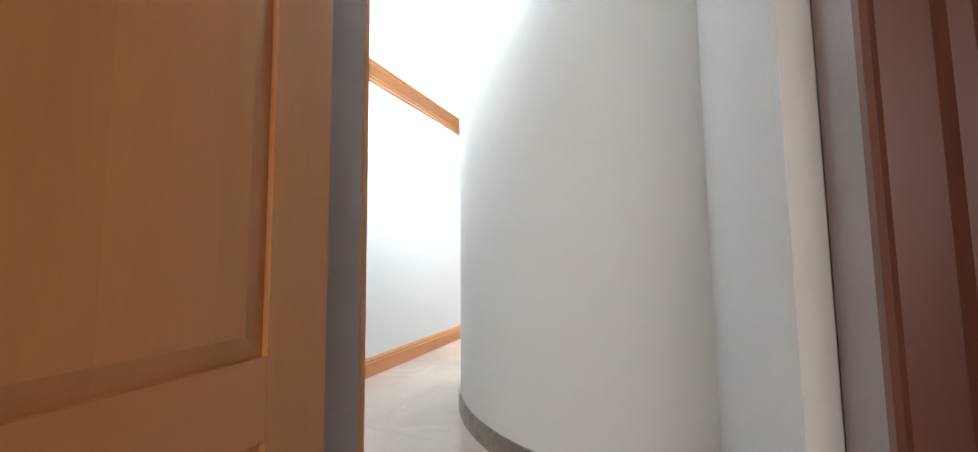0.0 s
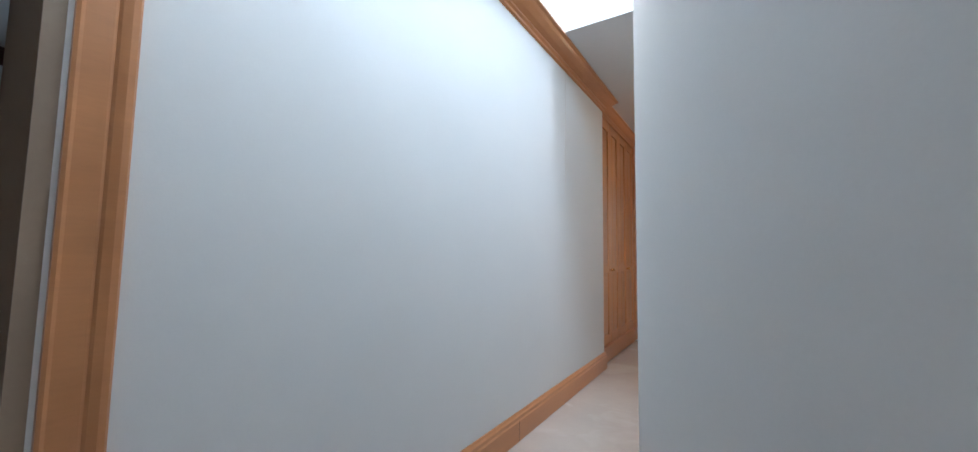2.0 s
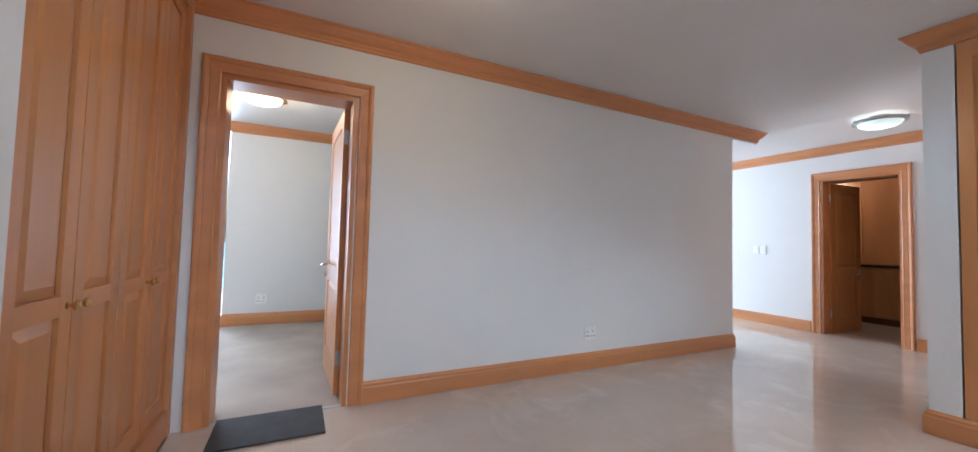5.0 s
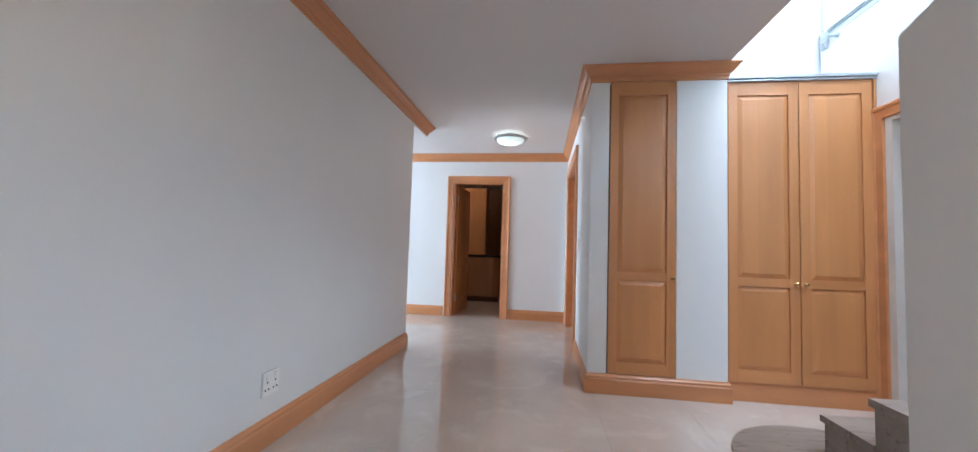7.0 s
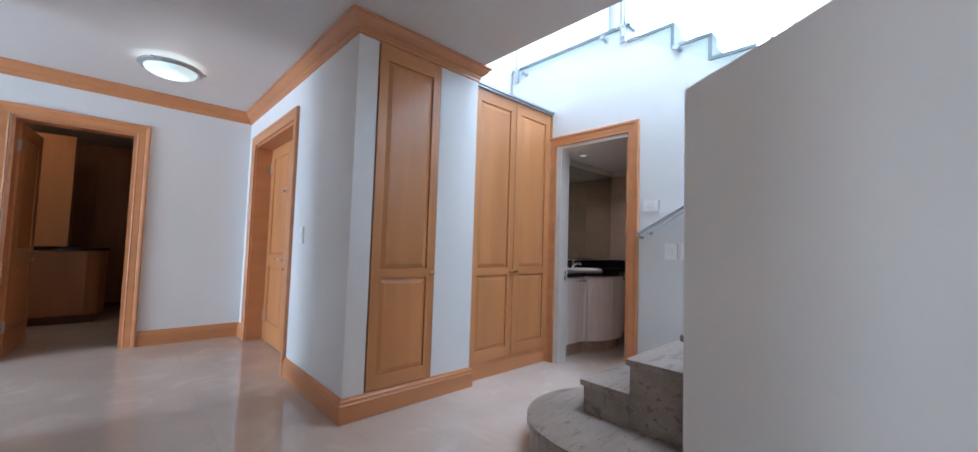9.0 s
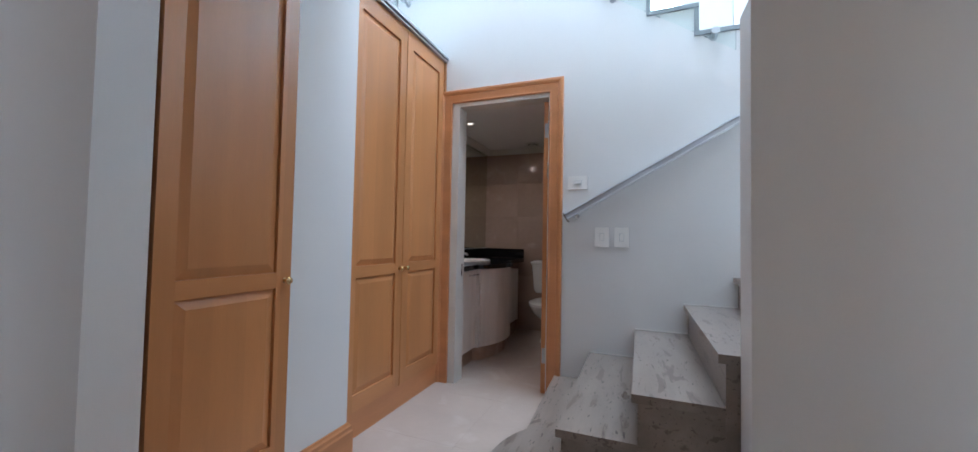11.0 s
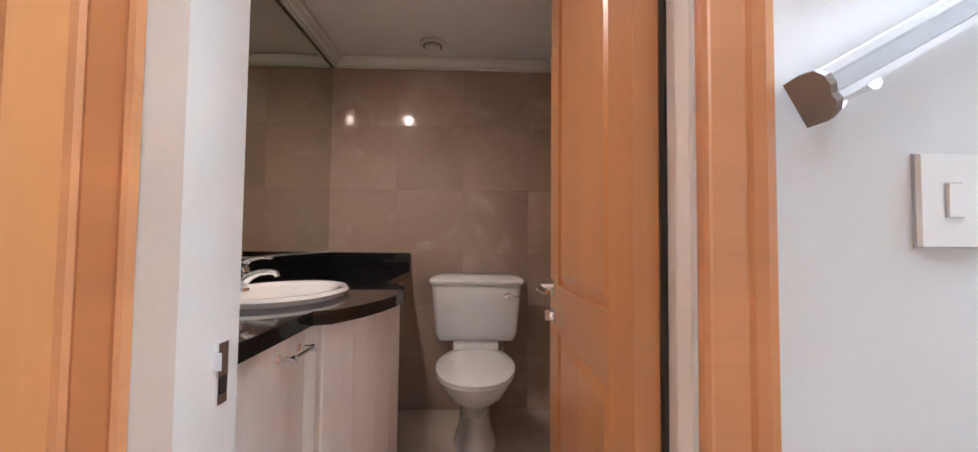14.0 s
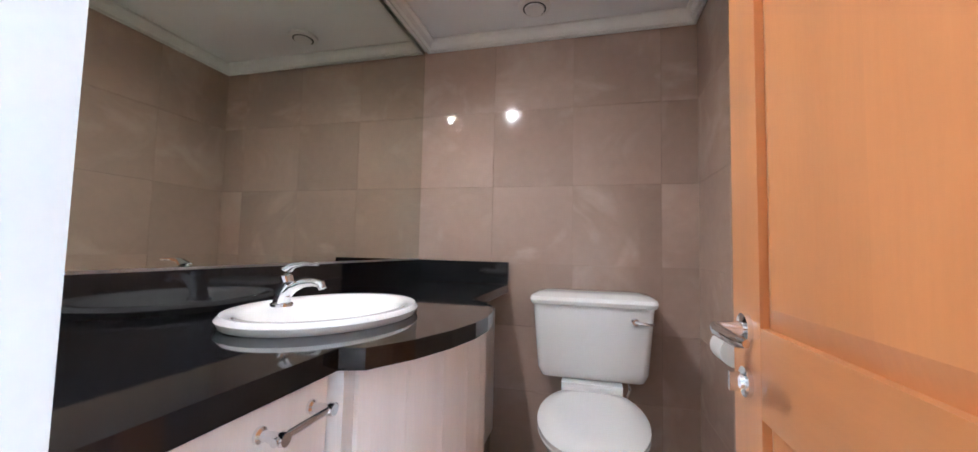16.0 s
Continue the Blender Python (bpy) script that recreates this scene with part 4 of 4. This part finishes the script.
mir = thing("wall_mirror", "large frameless mirror above the vanity", "mirror", 3.489, 0, 0)
part("mirror_glass", boxes((-0.006, 0, -5.555, -3.86, 0.935, 2.055)), MIRROR, mir)
vanity = thing("vanity_unit", "pale vanity unit with a curved front under the counter", "vanity unit", 0, 0, 0)
part("body", boxes((3.06, 3.48, -4.24, -3.87, 0.12, 0.70), (3.06, 3.48, -5.545, -4.24, 0.12, 0.70)), LAMINATE, vanity)
part("front_panel", boxes((3.036, 3.054, -4.232, -3.872, 0.125, 0.772)), LAMINATE, vanity, "flat pale front", bevel=0.002)
part("post", boxes((3.008, 3.054, -4.268, -4.236, 0.12, 0.78)), LAMINATE, vanity, bevel=0.002)
EDGE = [(2.975, -4.245), (2.925, -4.33), (2.888, -4.43), (2.866, -4.53), (2.860, -4.62), (2.868, -4.71), (2.892, -4.80), (2.935, -4.875), (2.995, -4.93)]
for (xa, ya), (xb, yb) in zip(EDGE, EDGE[1:]):
    bm = B()
    prism(bm, [(xa + 0.026, ya - 0.026), (xb + 0.026, yb - 0.024), (xb + 0.056, yb - 0.022), (xa + 0.056, ya - 0.024)], lambda u, v, w: (u, v, 0.12 + 0.66 * w))
    part("front_slat", bm, LAMINATE, vanity, "narrow vertical pale slat", bevel=0.0015)
bm = B()
prism(bm, [(3.07, -3.87), (3.07, -4.26)] + [(x + 0.07, y - 0.02) for x, y in EDGE[:-1]] + [(3.07, -5.54), (3.48, -5.54), (3.48, -3.87)], lambda u, v, w: (u, v, 0.001 + 0.117 * w))
part("plinth", bm, WALLTILE, vanity, "beige stone plinth")
bm = B()
rod(bm, (3.0, -4.205, 0.738), (3.0, -4.080, 0.738), 0.006, 12)
for y in (-4.192, -4.093):
    turned(bm, (3.0355, y, 0.738), (-1, 0, 0), [(0, 0.011), (0.005, 0.011), (0.008, 0.007), (0.030, 0.007), (0.036, 0.010), (0.044, 0.009)], 14)
part("handle", bm, CHROME, vanity, "chrome bar handle", smooth=True)
counter = thing("countertop", "polished black granite counter with curved front and splashback", "countertop", 0, 0, 0)
bm = B()
BX, BY = 3.225, -4.49
outline = [(3.486, -3.845), (3.016, -3.845), (3.016, -4.23)] + EDGE + [(2.997, -5.555), (3.486, -5.555)]
hole = [(BX + 0.172 * math.cos(2 * math.pi * k / 40), BY + 0.235 * math.sin(2 * math.pi * k / 40)) for k in range(40)]
for z in (0.783, 0.82):
    loops = []
    for line in (outline, hole):
        vs = [bm.verts.new((x, y, z)) for x, y in line]
        loops += [bm.edges.new((vs[k], vs[(k + 1) % len(vs)])) for k in range(len(vs))]
    bmesh.ops.triangle_fill(bm, use_beauty=True, edges=loops)
for line in (outline, hole):
    for k in range(len(line)):
        (xa, ya), (xb, yb) = line[k], line[(k + 1) % len(line)]
        bm.faces.new([bm.verts.new(p) for p in ((xa, ya, 0.783), (xb, yb, 0.783), (xb, yb, 0.82), (xa, ya, 0.82))])
bmesh.ops.remove_doubles(bm, verts=bm.verts, dist=0.0002)
part("slab", bm, GRANITE, counter)
part("splashback", boxes((3.462, 3.486, -5.555, -3.845, 0.821, 0.93), (2.997, 3.461, -5.555, -5.531, 0.821, 0.93)), GRANITE, counter, bevel=0.002)
# oval basin
basin = thing("washbasin", "oval white ceramic inset basin on black granite", "washbasin", BX, BY, 0.82)
bm = B()


def oval(z, a, b):
    return [bm.verts.new((a * math.cos(2 * math.pi * k / 48), b * math.sin(2 * math.pi * k / 48), z)) for k in range(48)]


skin(bm, [oval(0.001, 0.192, 0.252), oval(0.016, 0.198, 0.260), oval(0.026, 0.190, 0.252), oval(0.024, 0.166, 0.226), oval(0.012, 0.152, 0.212), oval(-0.02, 0.142, 0.196), oval(-0.07, 0.105, 0.155), oval(-0.09, 0.03, 0.04)], caps=False)
part("bowl", bm, CERAMIC, basin, smooth=True)
bm = B()
turned(bm, (0, 0, -0.088), (0, 0, 1), [(0, 0.03), (0.004, 0.028)], 20)
part("waste", bm, CHROME, basin)
tap = thing("basin_tap", "chrome single-lever mixer tap on the basin", "tap", 3.335, -4.452, 0.838)
bm = B()
turned(bm, (0, 0, 0.004), (0, 0, 1), [(0, 0.027), (0.006, 0.026), (0.009, 0.021)], 24)
tube(bm, [(0, 0, 0.010), (-0.003, 0, 0.028), (-0.010, 0, 0.046), (-0.018, 0, 0.060)], [0.021, 0.0195, 0.019, 0.017], 20)
part("tap_body", bm, CHROME, tap, smooth=True)
bm = B()
tube(bm, [(-0.004, 0, 0.028), (-0.030, 0, 0.050), (-0.060, 0, 0.062), (-0.090, 0, 0.064), (-0.108, 0, 0.060), (-0.113, 0, 0.050)], [0.018, 0.016, 0.013, 0.0115, 0.011, 0.010], 16, 0.8)
part("spout", bm, CHROME, tap, smooth=True)
bm = B()
tube(bm, [(-0.016, 0, 0.061), (-0.010, 0, 0.076), (-0.012, 0, 0.092), (-0.030, 0, 0.103), (-0.060, 0, 0.108), (-0.096, 0, 0.106)], [0.017, 0.019, 0.018, 0.013, 0.009, 0.006], 16, 0.6)
part("tap_lever", bm, CHROME, tap, smooth=True)

# toilet
toilet = thing("toilet", "white ceramic close-coupled toilet with the lid down", "toilet", 2.598, -5.53, 0.0)


def rrect(bm, z, w, d0, d1, r, n=6):
    pts = []
    for cx, cy, a0 in ((w / 2 - r, d1 - r, 0), (-w / 2 + r, d1 - r, 90), (-w / 2 + r, d0 + r, 180), (w / 2 - r, d0 + r, 270)):
        for k in range(n + 1):
            a = radians(a0 + 90 * k / n)
            pts.append(bm.verts.new((cx + r * math.cos(a), cy + r * math.sin(a), z)))
    return pts


bm = B()
skin(bm, [rrect(bm, z, w, 0, d, r) for z, w, d, r in ((0.455, 0.36, 0.15, 0.03), (0.462, 0.42, 0.18, 0.035), (0.50, 0.445, 0.20, 0.03), (0.765, 0.485, 0.222, 0.03), (0.768, 0.48, 0.22, 0.03))])
part("cistern", bm, CERAMIC, toilet, smooth=True)
bm = B()
skin(bm, [rrect(bm, z, w, -0.004, d, r) for z, w, d, r in ((0.769, 0.500, 0.232, 0.03), (0.785, 0.512, 0.238, 0.032), (0.80, 0.505, 0.232, 0.035), (0.812, 0.46, 0.20, 0.05), (0.816, 0.38, 0.15, 0.06))])
part("cistern_lid", bm, CERAMIC, toilet, smooth=True)
bm = B()
turned(bm, (-0.165, 0.218, 0.715), (0, 1, 0), [(0, 0.017), (0.012, 0.016), (0.018, 0.010)], 18)
tube(bm, [(-0.165, 0.233, 0.715), (-0.20, 0.24, 0.713), (-0.235, 0.238, 0.710)], [0.007, 0.006, 0.006], 10)
part("flush_lever", bm, CHROME, toilet, "chrome flush lever", smooth=True)


def egg(bm, z, w, y0, y1, n=40, sharp=1.0):
    pts = []
    cy, L = y0 + (y1 - y0) * 0.46, (y1 - y0) / 2
    for k in range(n):
        a = 2 * math.pi * k / n
        s, c = math.sin(a), math.cos(a)
        yy = cy + (y1 - cy) * s if s > 0 else cy + (cy - y0) * s
        ww = w / 2 * (abs(c) ** 0.85) * (1 if c > 0 else -1)
        if s < -0.0:
            ww = w / 2 * (abs(c) ** 0.6) * (1 if c > 0 else -1)
        pts.append(bm.verts.new((ww, yy, z)))
    return pts


bm = B()
skin(bm, [egg(bm, z, w, a, b) for z, w, a, b in ((0.001, 0.215, 0.15, 0.50), (0.03, 0.20, 0.16, 0.485), (0.08, 0.165, 0.18, 0.45), (0.17, 0.155, 0.19, 0.455), (0.25, 0.20, 0.18, 0.55), (0.32, 0.31, 0.15, 0.68), (0.37, 0.355, 0.13, 0.715), (0.385, 0.36, 0.13, 0.72))])
part("pan", bm, CERAMIC, toilet, smooth=True)
bm = boxes((-0.12, 0.12, 0.03, 0.22, 0.36, 0.455))
part("neck", bm, CERAMIC, toilet, bevel=0.015, smooth=True)
bm = B()
skin(bm, [egg(bm, z, w, a, b) for z, w, a, b in ((0.386, 0.365, 0.20, 0.725), (0.398, 0.372, 0.20, 0.73), (0.402, 0.368, 0.20, 0.727))])
part("seat", bm, CERAMIC, toilet, smooth=True)
bm = B()
skin(bm, [egg(bm, z, w, a, b) for z, w, a, b in ((0.4035, 0.372, 0.19, 0.730), (0.418, 0.374, 0.19, 0.732), (0.426, 0.35, 0.20, 0.71), (0.429, 0.26, 0.24, 0.62))])
part("seat_lid", bm, CERAMIC, toilet, smooth=True)
part("hinge_bar", boxes((-0.10, 0.10, 0.205, 0.225, 0.425, 0.445)), CERAMIC, toilet, bevel=0.006)
bm = B()
tube(bm, [(-0.15, 0.06, 0.46), (-0.16, 0.07, 0.40), (-0.14, 0.05, 0.33), (-0.15, 0.001, 0.28)], [0.008] * 4, 8)
part("inlet_pipe", bm, CHROME, toilet, smooth=True)

roll = thing("toilet_roll_holder", "chrome holder with a white paper roll on the tiled wall", "toilet roll holder", 2.127, -4.95, 0.72)
bm = B()
turned(bm, (0, 0, 0.02), (1, 0, 0), [(0, 0.022), (0.008, 0.022), (0.01, 0.008), (0.06, 0.008)], 16)
rod(bm, (0.055, 0.001, 0.02), (0.055, -0.14, 0.0), 0.006, 10)
part("bracket", bm, CHROME, roll, smooth=True)
bm = B()
turned(bm, (0.06, -0.02, -0.02), (0, -1, 0), [(0, 0.045), (0.10, 0.045)], 28)
part("paper_roll", bm, PAPER, roll, smooth=True)
bm = boxes((0.01, 0.105, -0.125, -0.015, 0.028, 0.034))
part("flap", bm, CHROME, roll, bevel=0.002)

for vx, vy in ((2.86, -5.355),):
    v = thing("ceiling_vent", "round white extractor vent in the cloakroom ceiling", "vent", vx, vy, 2.11)
    bm = B()
    turned(bm, (0, 0, 0), (0, 0, -1), [(0.0005, 0.075), (0.012, 0.072), (0.016, 0.058)], 28)
    part("vent_ring", bm, TRIMWHITE, v, smooth=True)
    bm = B()
    turned(bm, (0, 0, -0.018), (0, 0, -1), [(0, 0.046), (0.006, 0.044)], 28)
    part("vent_disc", bm, TRIMWHITE, v)
    # Black disc paints the shade between vent ring and vent disc.
    bm = B()
    turned(bm, (0, 0, -0.0165), (0, 0, -1), [(0, 0.053), (0.0012, 0.053)], 28)
    part("vent_gap", bm, BLACK, v, "black disc standing for the shaded gap round the vent disc")
for px, py in ((3.22, -4.45),):
    v = thing("downlight", "small recessed downlight, lit", "downlight", px, py, 2.11)
    bm = B()
    rings = [ring(bm, (0, 0, -d), (0, 0, -1), r, 24) for d, r in ((0.0005, 0.045), (0.005, 0.043), (0.005, 0.032), (0.001, 0.03))]
    skin(bm, rings, caps=False)
    part("bezel", bm, TRIMWHITE, v)
    bm = B()
    turned(bm, (0, 0, -0.0015), (0, 0, -1), [(0, 0.029), (0.0015, 0.029)], 20)
    part("lamp_face", bm, BULBW, v).visible_shadow = False
strike = thing("strike_plate", "chrome strike plate on the door lining", "strike plate", 2.976, -3.81, 0.805)
part("plate", boxes((-0.003, 0.0, -0.011, 0.011, -0.045, 0.045)), CHROME, strike)
part("slot", boxes((-0.0045, -0.0032, -0.006, 0.006, -0.03, -0.005)), BLACK, strike)
part("lip", boxes((-0.012, 0.0, 0.011, 0.018, 0.008, 0.034)), CHROME, strike, bevel=0.001)

# ---- study beyond the doorway ----
for y0, y1 in ((-4.74, -4.36), (-3.60, -3.2)):
    cur = thing("curtain", "dark red heavy curtain beside the study window", "curtain", -4.42, 0, 0)
    bm = B()
    n = 28
    ra, rb = [], []
    for k in range(n + 1):
        y = y0 + (y1 - y0) * k / n
        d = 0.028 * math.sin(k * 1.25) + 0.012 * math.sin(k * 0.51)
        for z, row, pinch in ((2.02, ra, 1.0), (0.42, rb, 0.94)):
            yy = (y0 + y1) / 2 + (y - (y0 + y1) / 2) * pinch
            row.append((bm.verts.new((d, yy, z)), bm.verts.new((d + 0.008, yy, z))))
    for k in range(n):
        (a, b), (c, d_) = ra[k], ra[k + 1]
        (e, f), (g, h) = rb[k], rb[k + 1]
        bm.faces.new((a, c, g, e)), bm.faces.new((b, f, h, d_)), bm.faces.new((a, b, d_, c)), bm.faces.new((e, g, h, f))
    part("drape", bm, CURTAIN, cur, smooth=True)
rod_t = thing("curtain_rail", "pale curtain rail above the study window", "curtain rail", 0, 0, 0)
part("track", boxes((-4.46, -4.40, -5.2, -2.6, 2.03, 2.07)), STEEL, rod_t, bevel=0.004)
part("blind_head", boxes((-4.495, -4.465, -4.36, -3.6, 1.72, 2.02)), CURTAIN, rod_t)
desk = thing("desk", "dark leather-topped desk with brass studs in the study", "desk", -3.75, -4.55, 0)
part("top", boxes((-0.42, 0.42, -0.9, 0.62, 0.70, 0.735)), LEATHER, desk, bevel=0.006)
part("pedestal", boxes((-0.38, 0.38, -0.0, 0.58, 0.02, 0.70)), WOODDARK, desk, bevel=0.004)
part("pedestal", boxes((-0.38, 0.38, -0.86, -0.35, 0.02, 0.70)), WOODDARK, desk, bevel=0.004)
for k in range(6):
    for yy in (0.03, 0.14):
        bm = B()
        turned(bm, (0.381, yy, 0.12 + 0.095 * k), (1, 0, 0), [(0, 0.007), (0.004, 0.004)], 8)
        part("stud", bm, BRASS, desk)
unit = thing("wall_unit", "painted wall cabinet with a glazed door in the study", "wall cabinet", -4.49, -4.98, 0)
part("body", boxes((0.0, 0.35, -0.5, 0.22, 1.05, 1.98)), WOODDARK, unit)
part("cornice", boxes((0.0, 0.40, -0.52, 0.27, 1.985, 2.04)), TRIMWHITE, unit, bevel=0.008)
fr = part("door", boxes((0.352, 0.372, -0.14, 0.22, 1.42, 1.48), (0.352, 0.372, -0.14, 0.22, 1.92, 1.98), (0.352, 0.372, -0.14, -0.08, 1.48, 1.92), (0.352, 0.372, 0.16, 0.22, 1.48, 1.92)), WOOD, unit, bevel=0.002)
part("pane", boxes((0.358, 0.364, -0.08, 0.16, 1.48, 1.92)), GLASS, fr)
shelf = thing("study_cabinet", "low dark cabinet by the study desk", "cabinet", -4.30, -5.1, 0)
part("body", boxes((-0.18, 0.22, -0.7, 0.30, 0.02, 0.80)), WOODDARK, shelf, bevel=0.004)

# building across the street from the study
far = thing("apartment_building", "blue-grey apartment building across the street", "building", -30, -3.5, -2)
part("wall", boxes((-6, 0, -9, 16, 0, 12)), FACADE, far)
for z in (1.2, 3.9, 6.6, 9.3):
    part("balcony", boxes((0.02, 1.2, -9, 16, z, z + 1.0)), FACADE3, far)
    for k in range(8):
        part("window", boxes((0.01, 0.05, -8 + 3 * k, -6.2 + 3 * k, z + 1.1, z + 2.3)), FACADE2, far)
low = thing("low_building", "low white flat-roofed building across the street", "building", -20, -4, -3)
part("wall", boxes((-4, 0, -6, 9, 0, 4.0)), TRIMWHITE, low)
part("parapet", boxes((-4, 0.15, -6, 9, 4.002, 4.12)), FACADE3, low)
structure("ground", boxes((-300, 300, -300, 300, -3.2, -3.0)), FACADE3)

# ---- kitchen beyond its doorway ----
k = thing("wall_cupboard", "maple kitchen cupboard standing on the worktop", "kitchen cupboard", 7.5, -0.29, 0.90)
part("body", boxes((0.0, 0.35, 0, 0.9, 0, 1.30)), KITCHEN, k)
part("door", boxes((-0.02, -0.001, 0.004, 0.44, 0.005, 1.295)), WOOD, k, bevel=0.003)
part("door", boxes((-0.02, -0.001, 0.445, 0.895, 0.005, 1.295)), WOOD, k, bevel=0.003)
k = thing("kitchen_unit", "maple kitchen base unit with a rounded end under a dark worktop", "kitchen unit", 7.45, -0.62, 0)
base_line = [(0.0, 1.2), (0.0, 0.14), (0.03, 0.06), (0.09, 0.015), (0.16, 0.0), (0.6, 0.0), (0.6, 1.2)]
bm = B()
prism(bm, base_line, lambda u, v, w: (u, v, 0.10 + 0.755 * w))
part("body", bm, KITCHEN, k, smooth=True)
part("door", boxes((-0.018, -0.001, 0.16, 0.62, 0.12, 0.84)), KITCHEN, k, bevel=0.003)
part("plinth", boxes((0.06, 0.6, 0.06, 1.2, 0.001, 0.099)), WOODDARK, k)
k = thing("worktop", "dark polished worktop on the kitchen base unit", "worktop", 7.45, -0.62, 0.857)
bm = B()
prism(bm, base_line, lambda u, v, w: (u - (0.025 if u < 0.3 else 0), v - (0.025 if v < 0.5 else 0), 0.035 * w))
part("slab", bm, GRANITE, k, bevel=0.003)
k = thing("tall_kitchen_unit", "tall maple kitchen cupboard", "kitchen cupboard", 8.6, -1.2, 0)
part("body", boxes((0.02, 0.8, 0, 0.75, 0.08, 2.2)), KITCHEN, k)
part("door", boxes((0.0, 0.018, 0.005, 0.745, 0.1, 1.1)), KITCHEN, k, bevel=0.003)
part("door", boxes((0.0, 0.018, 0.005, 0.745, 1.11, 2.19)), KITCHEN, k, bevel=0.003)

# bedroom wardrobe beside the start
k = thing("bedroom_wardrobe", "dark reddish wooden wardrobe beside the bedroom doorway", "wardrobe", 1.42, -6.52, 0)
part("body", boxes((0.02, 0.6, 0, 0.50, 0.001, 2.2)), WOODDARK, k)
part("door", boxes((0.0, 0.018, 0.003, 0.497, 0.05, 2.15)), WOODDARK, k, bevel=0.003)

# ---- pieces ----
slab_floor("floor_marble_hall", -1.0, 5.95, -5.97, 0.02, 0.60, MARBLE)
slab_floor("floor_marble_lounge", 3.95, 5.8, 0.02, 3.4, 0.60, MARBLE)
slab_floor("floor_marble_kitchen", 5.95, 9.5, -2.1, 3.1, 0.60, MARBLE)


def tile_wall(name, place, u1, rows, uw, mat, back):
    base = structure(name, boxes(back), mat)
    cache = {}
    for z0, z1 in rows:
        u = 0.0
        while u < u1 - 0.01:
            w = min(uw, u1 - u)
            key = (round(w, 3), round(z1 - z0, 3))
            if key not in cache:
                bm = boxes((0.0008, key[0] - 0.0008, -0.008, 0.0, 0.0008, key[1] - 0.0008))
                bmesh.ops.recalc_face_normals(bm, faces=bm.faces)
                me = bpy.data.meshes.new("wall_tile")
                bm.to_mesh(me), bm.free()
                me.materials.append(mat)
                cache[key] = me
            t = new("wall_tile", cache[key])
            t.parent = base
            t.matrix_basis = place(u, z0)
            u += w
    return base


ROWS = ((0.0, 0.31), (0.31, 0.62), (0.62, 0.925), (0.925, 1.31), (1.31, 1.70), (1.70, 2.11))
tile_wall("wall_tiles_back", lambda u, z: pose(3.489 - u, -5.5735, z, 0, 0, 180), 1.36, ROWS, 0.40, WALLTILE, (2.126, 3.489, -5.5745, -5.5715, 0, 2.11))
tile_wall("wall_tiles_side", lambda u, z: pose(2.1265, -5.57 + u, z, 0, 0, 90), 1.72, ROWS, 0.40, WALLTILE, (2.1253, 2.128, -5.57, -3.85, 0, 2.11))
tile_wall("wall_tiles_mirror_side", lambda u, z: pose(3.4895, -3.845 - u, z, 0, 0, -90), 1.72, ROWS[:3], 0.40, WALLTILE, (3.4875, 3.4897, -5.57, -3.85, 0, 0.925))
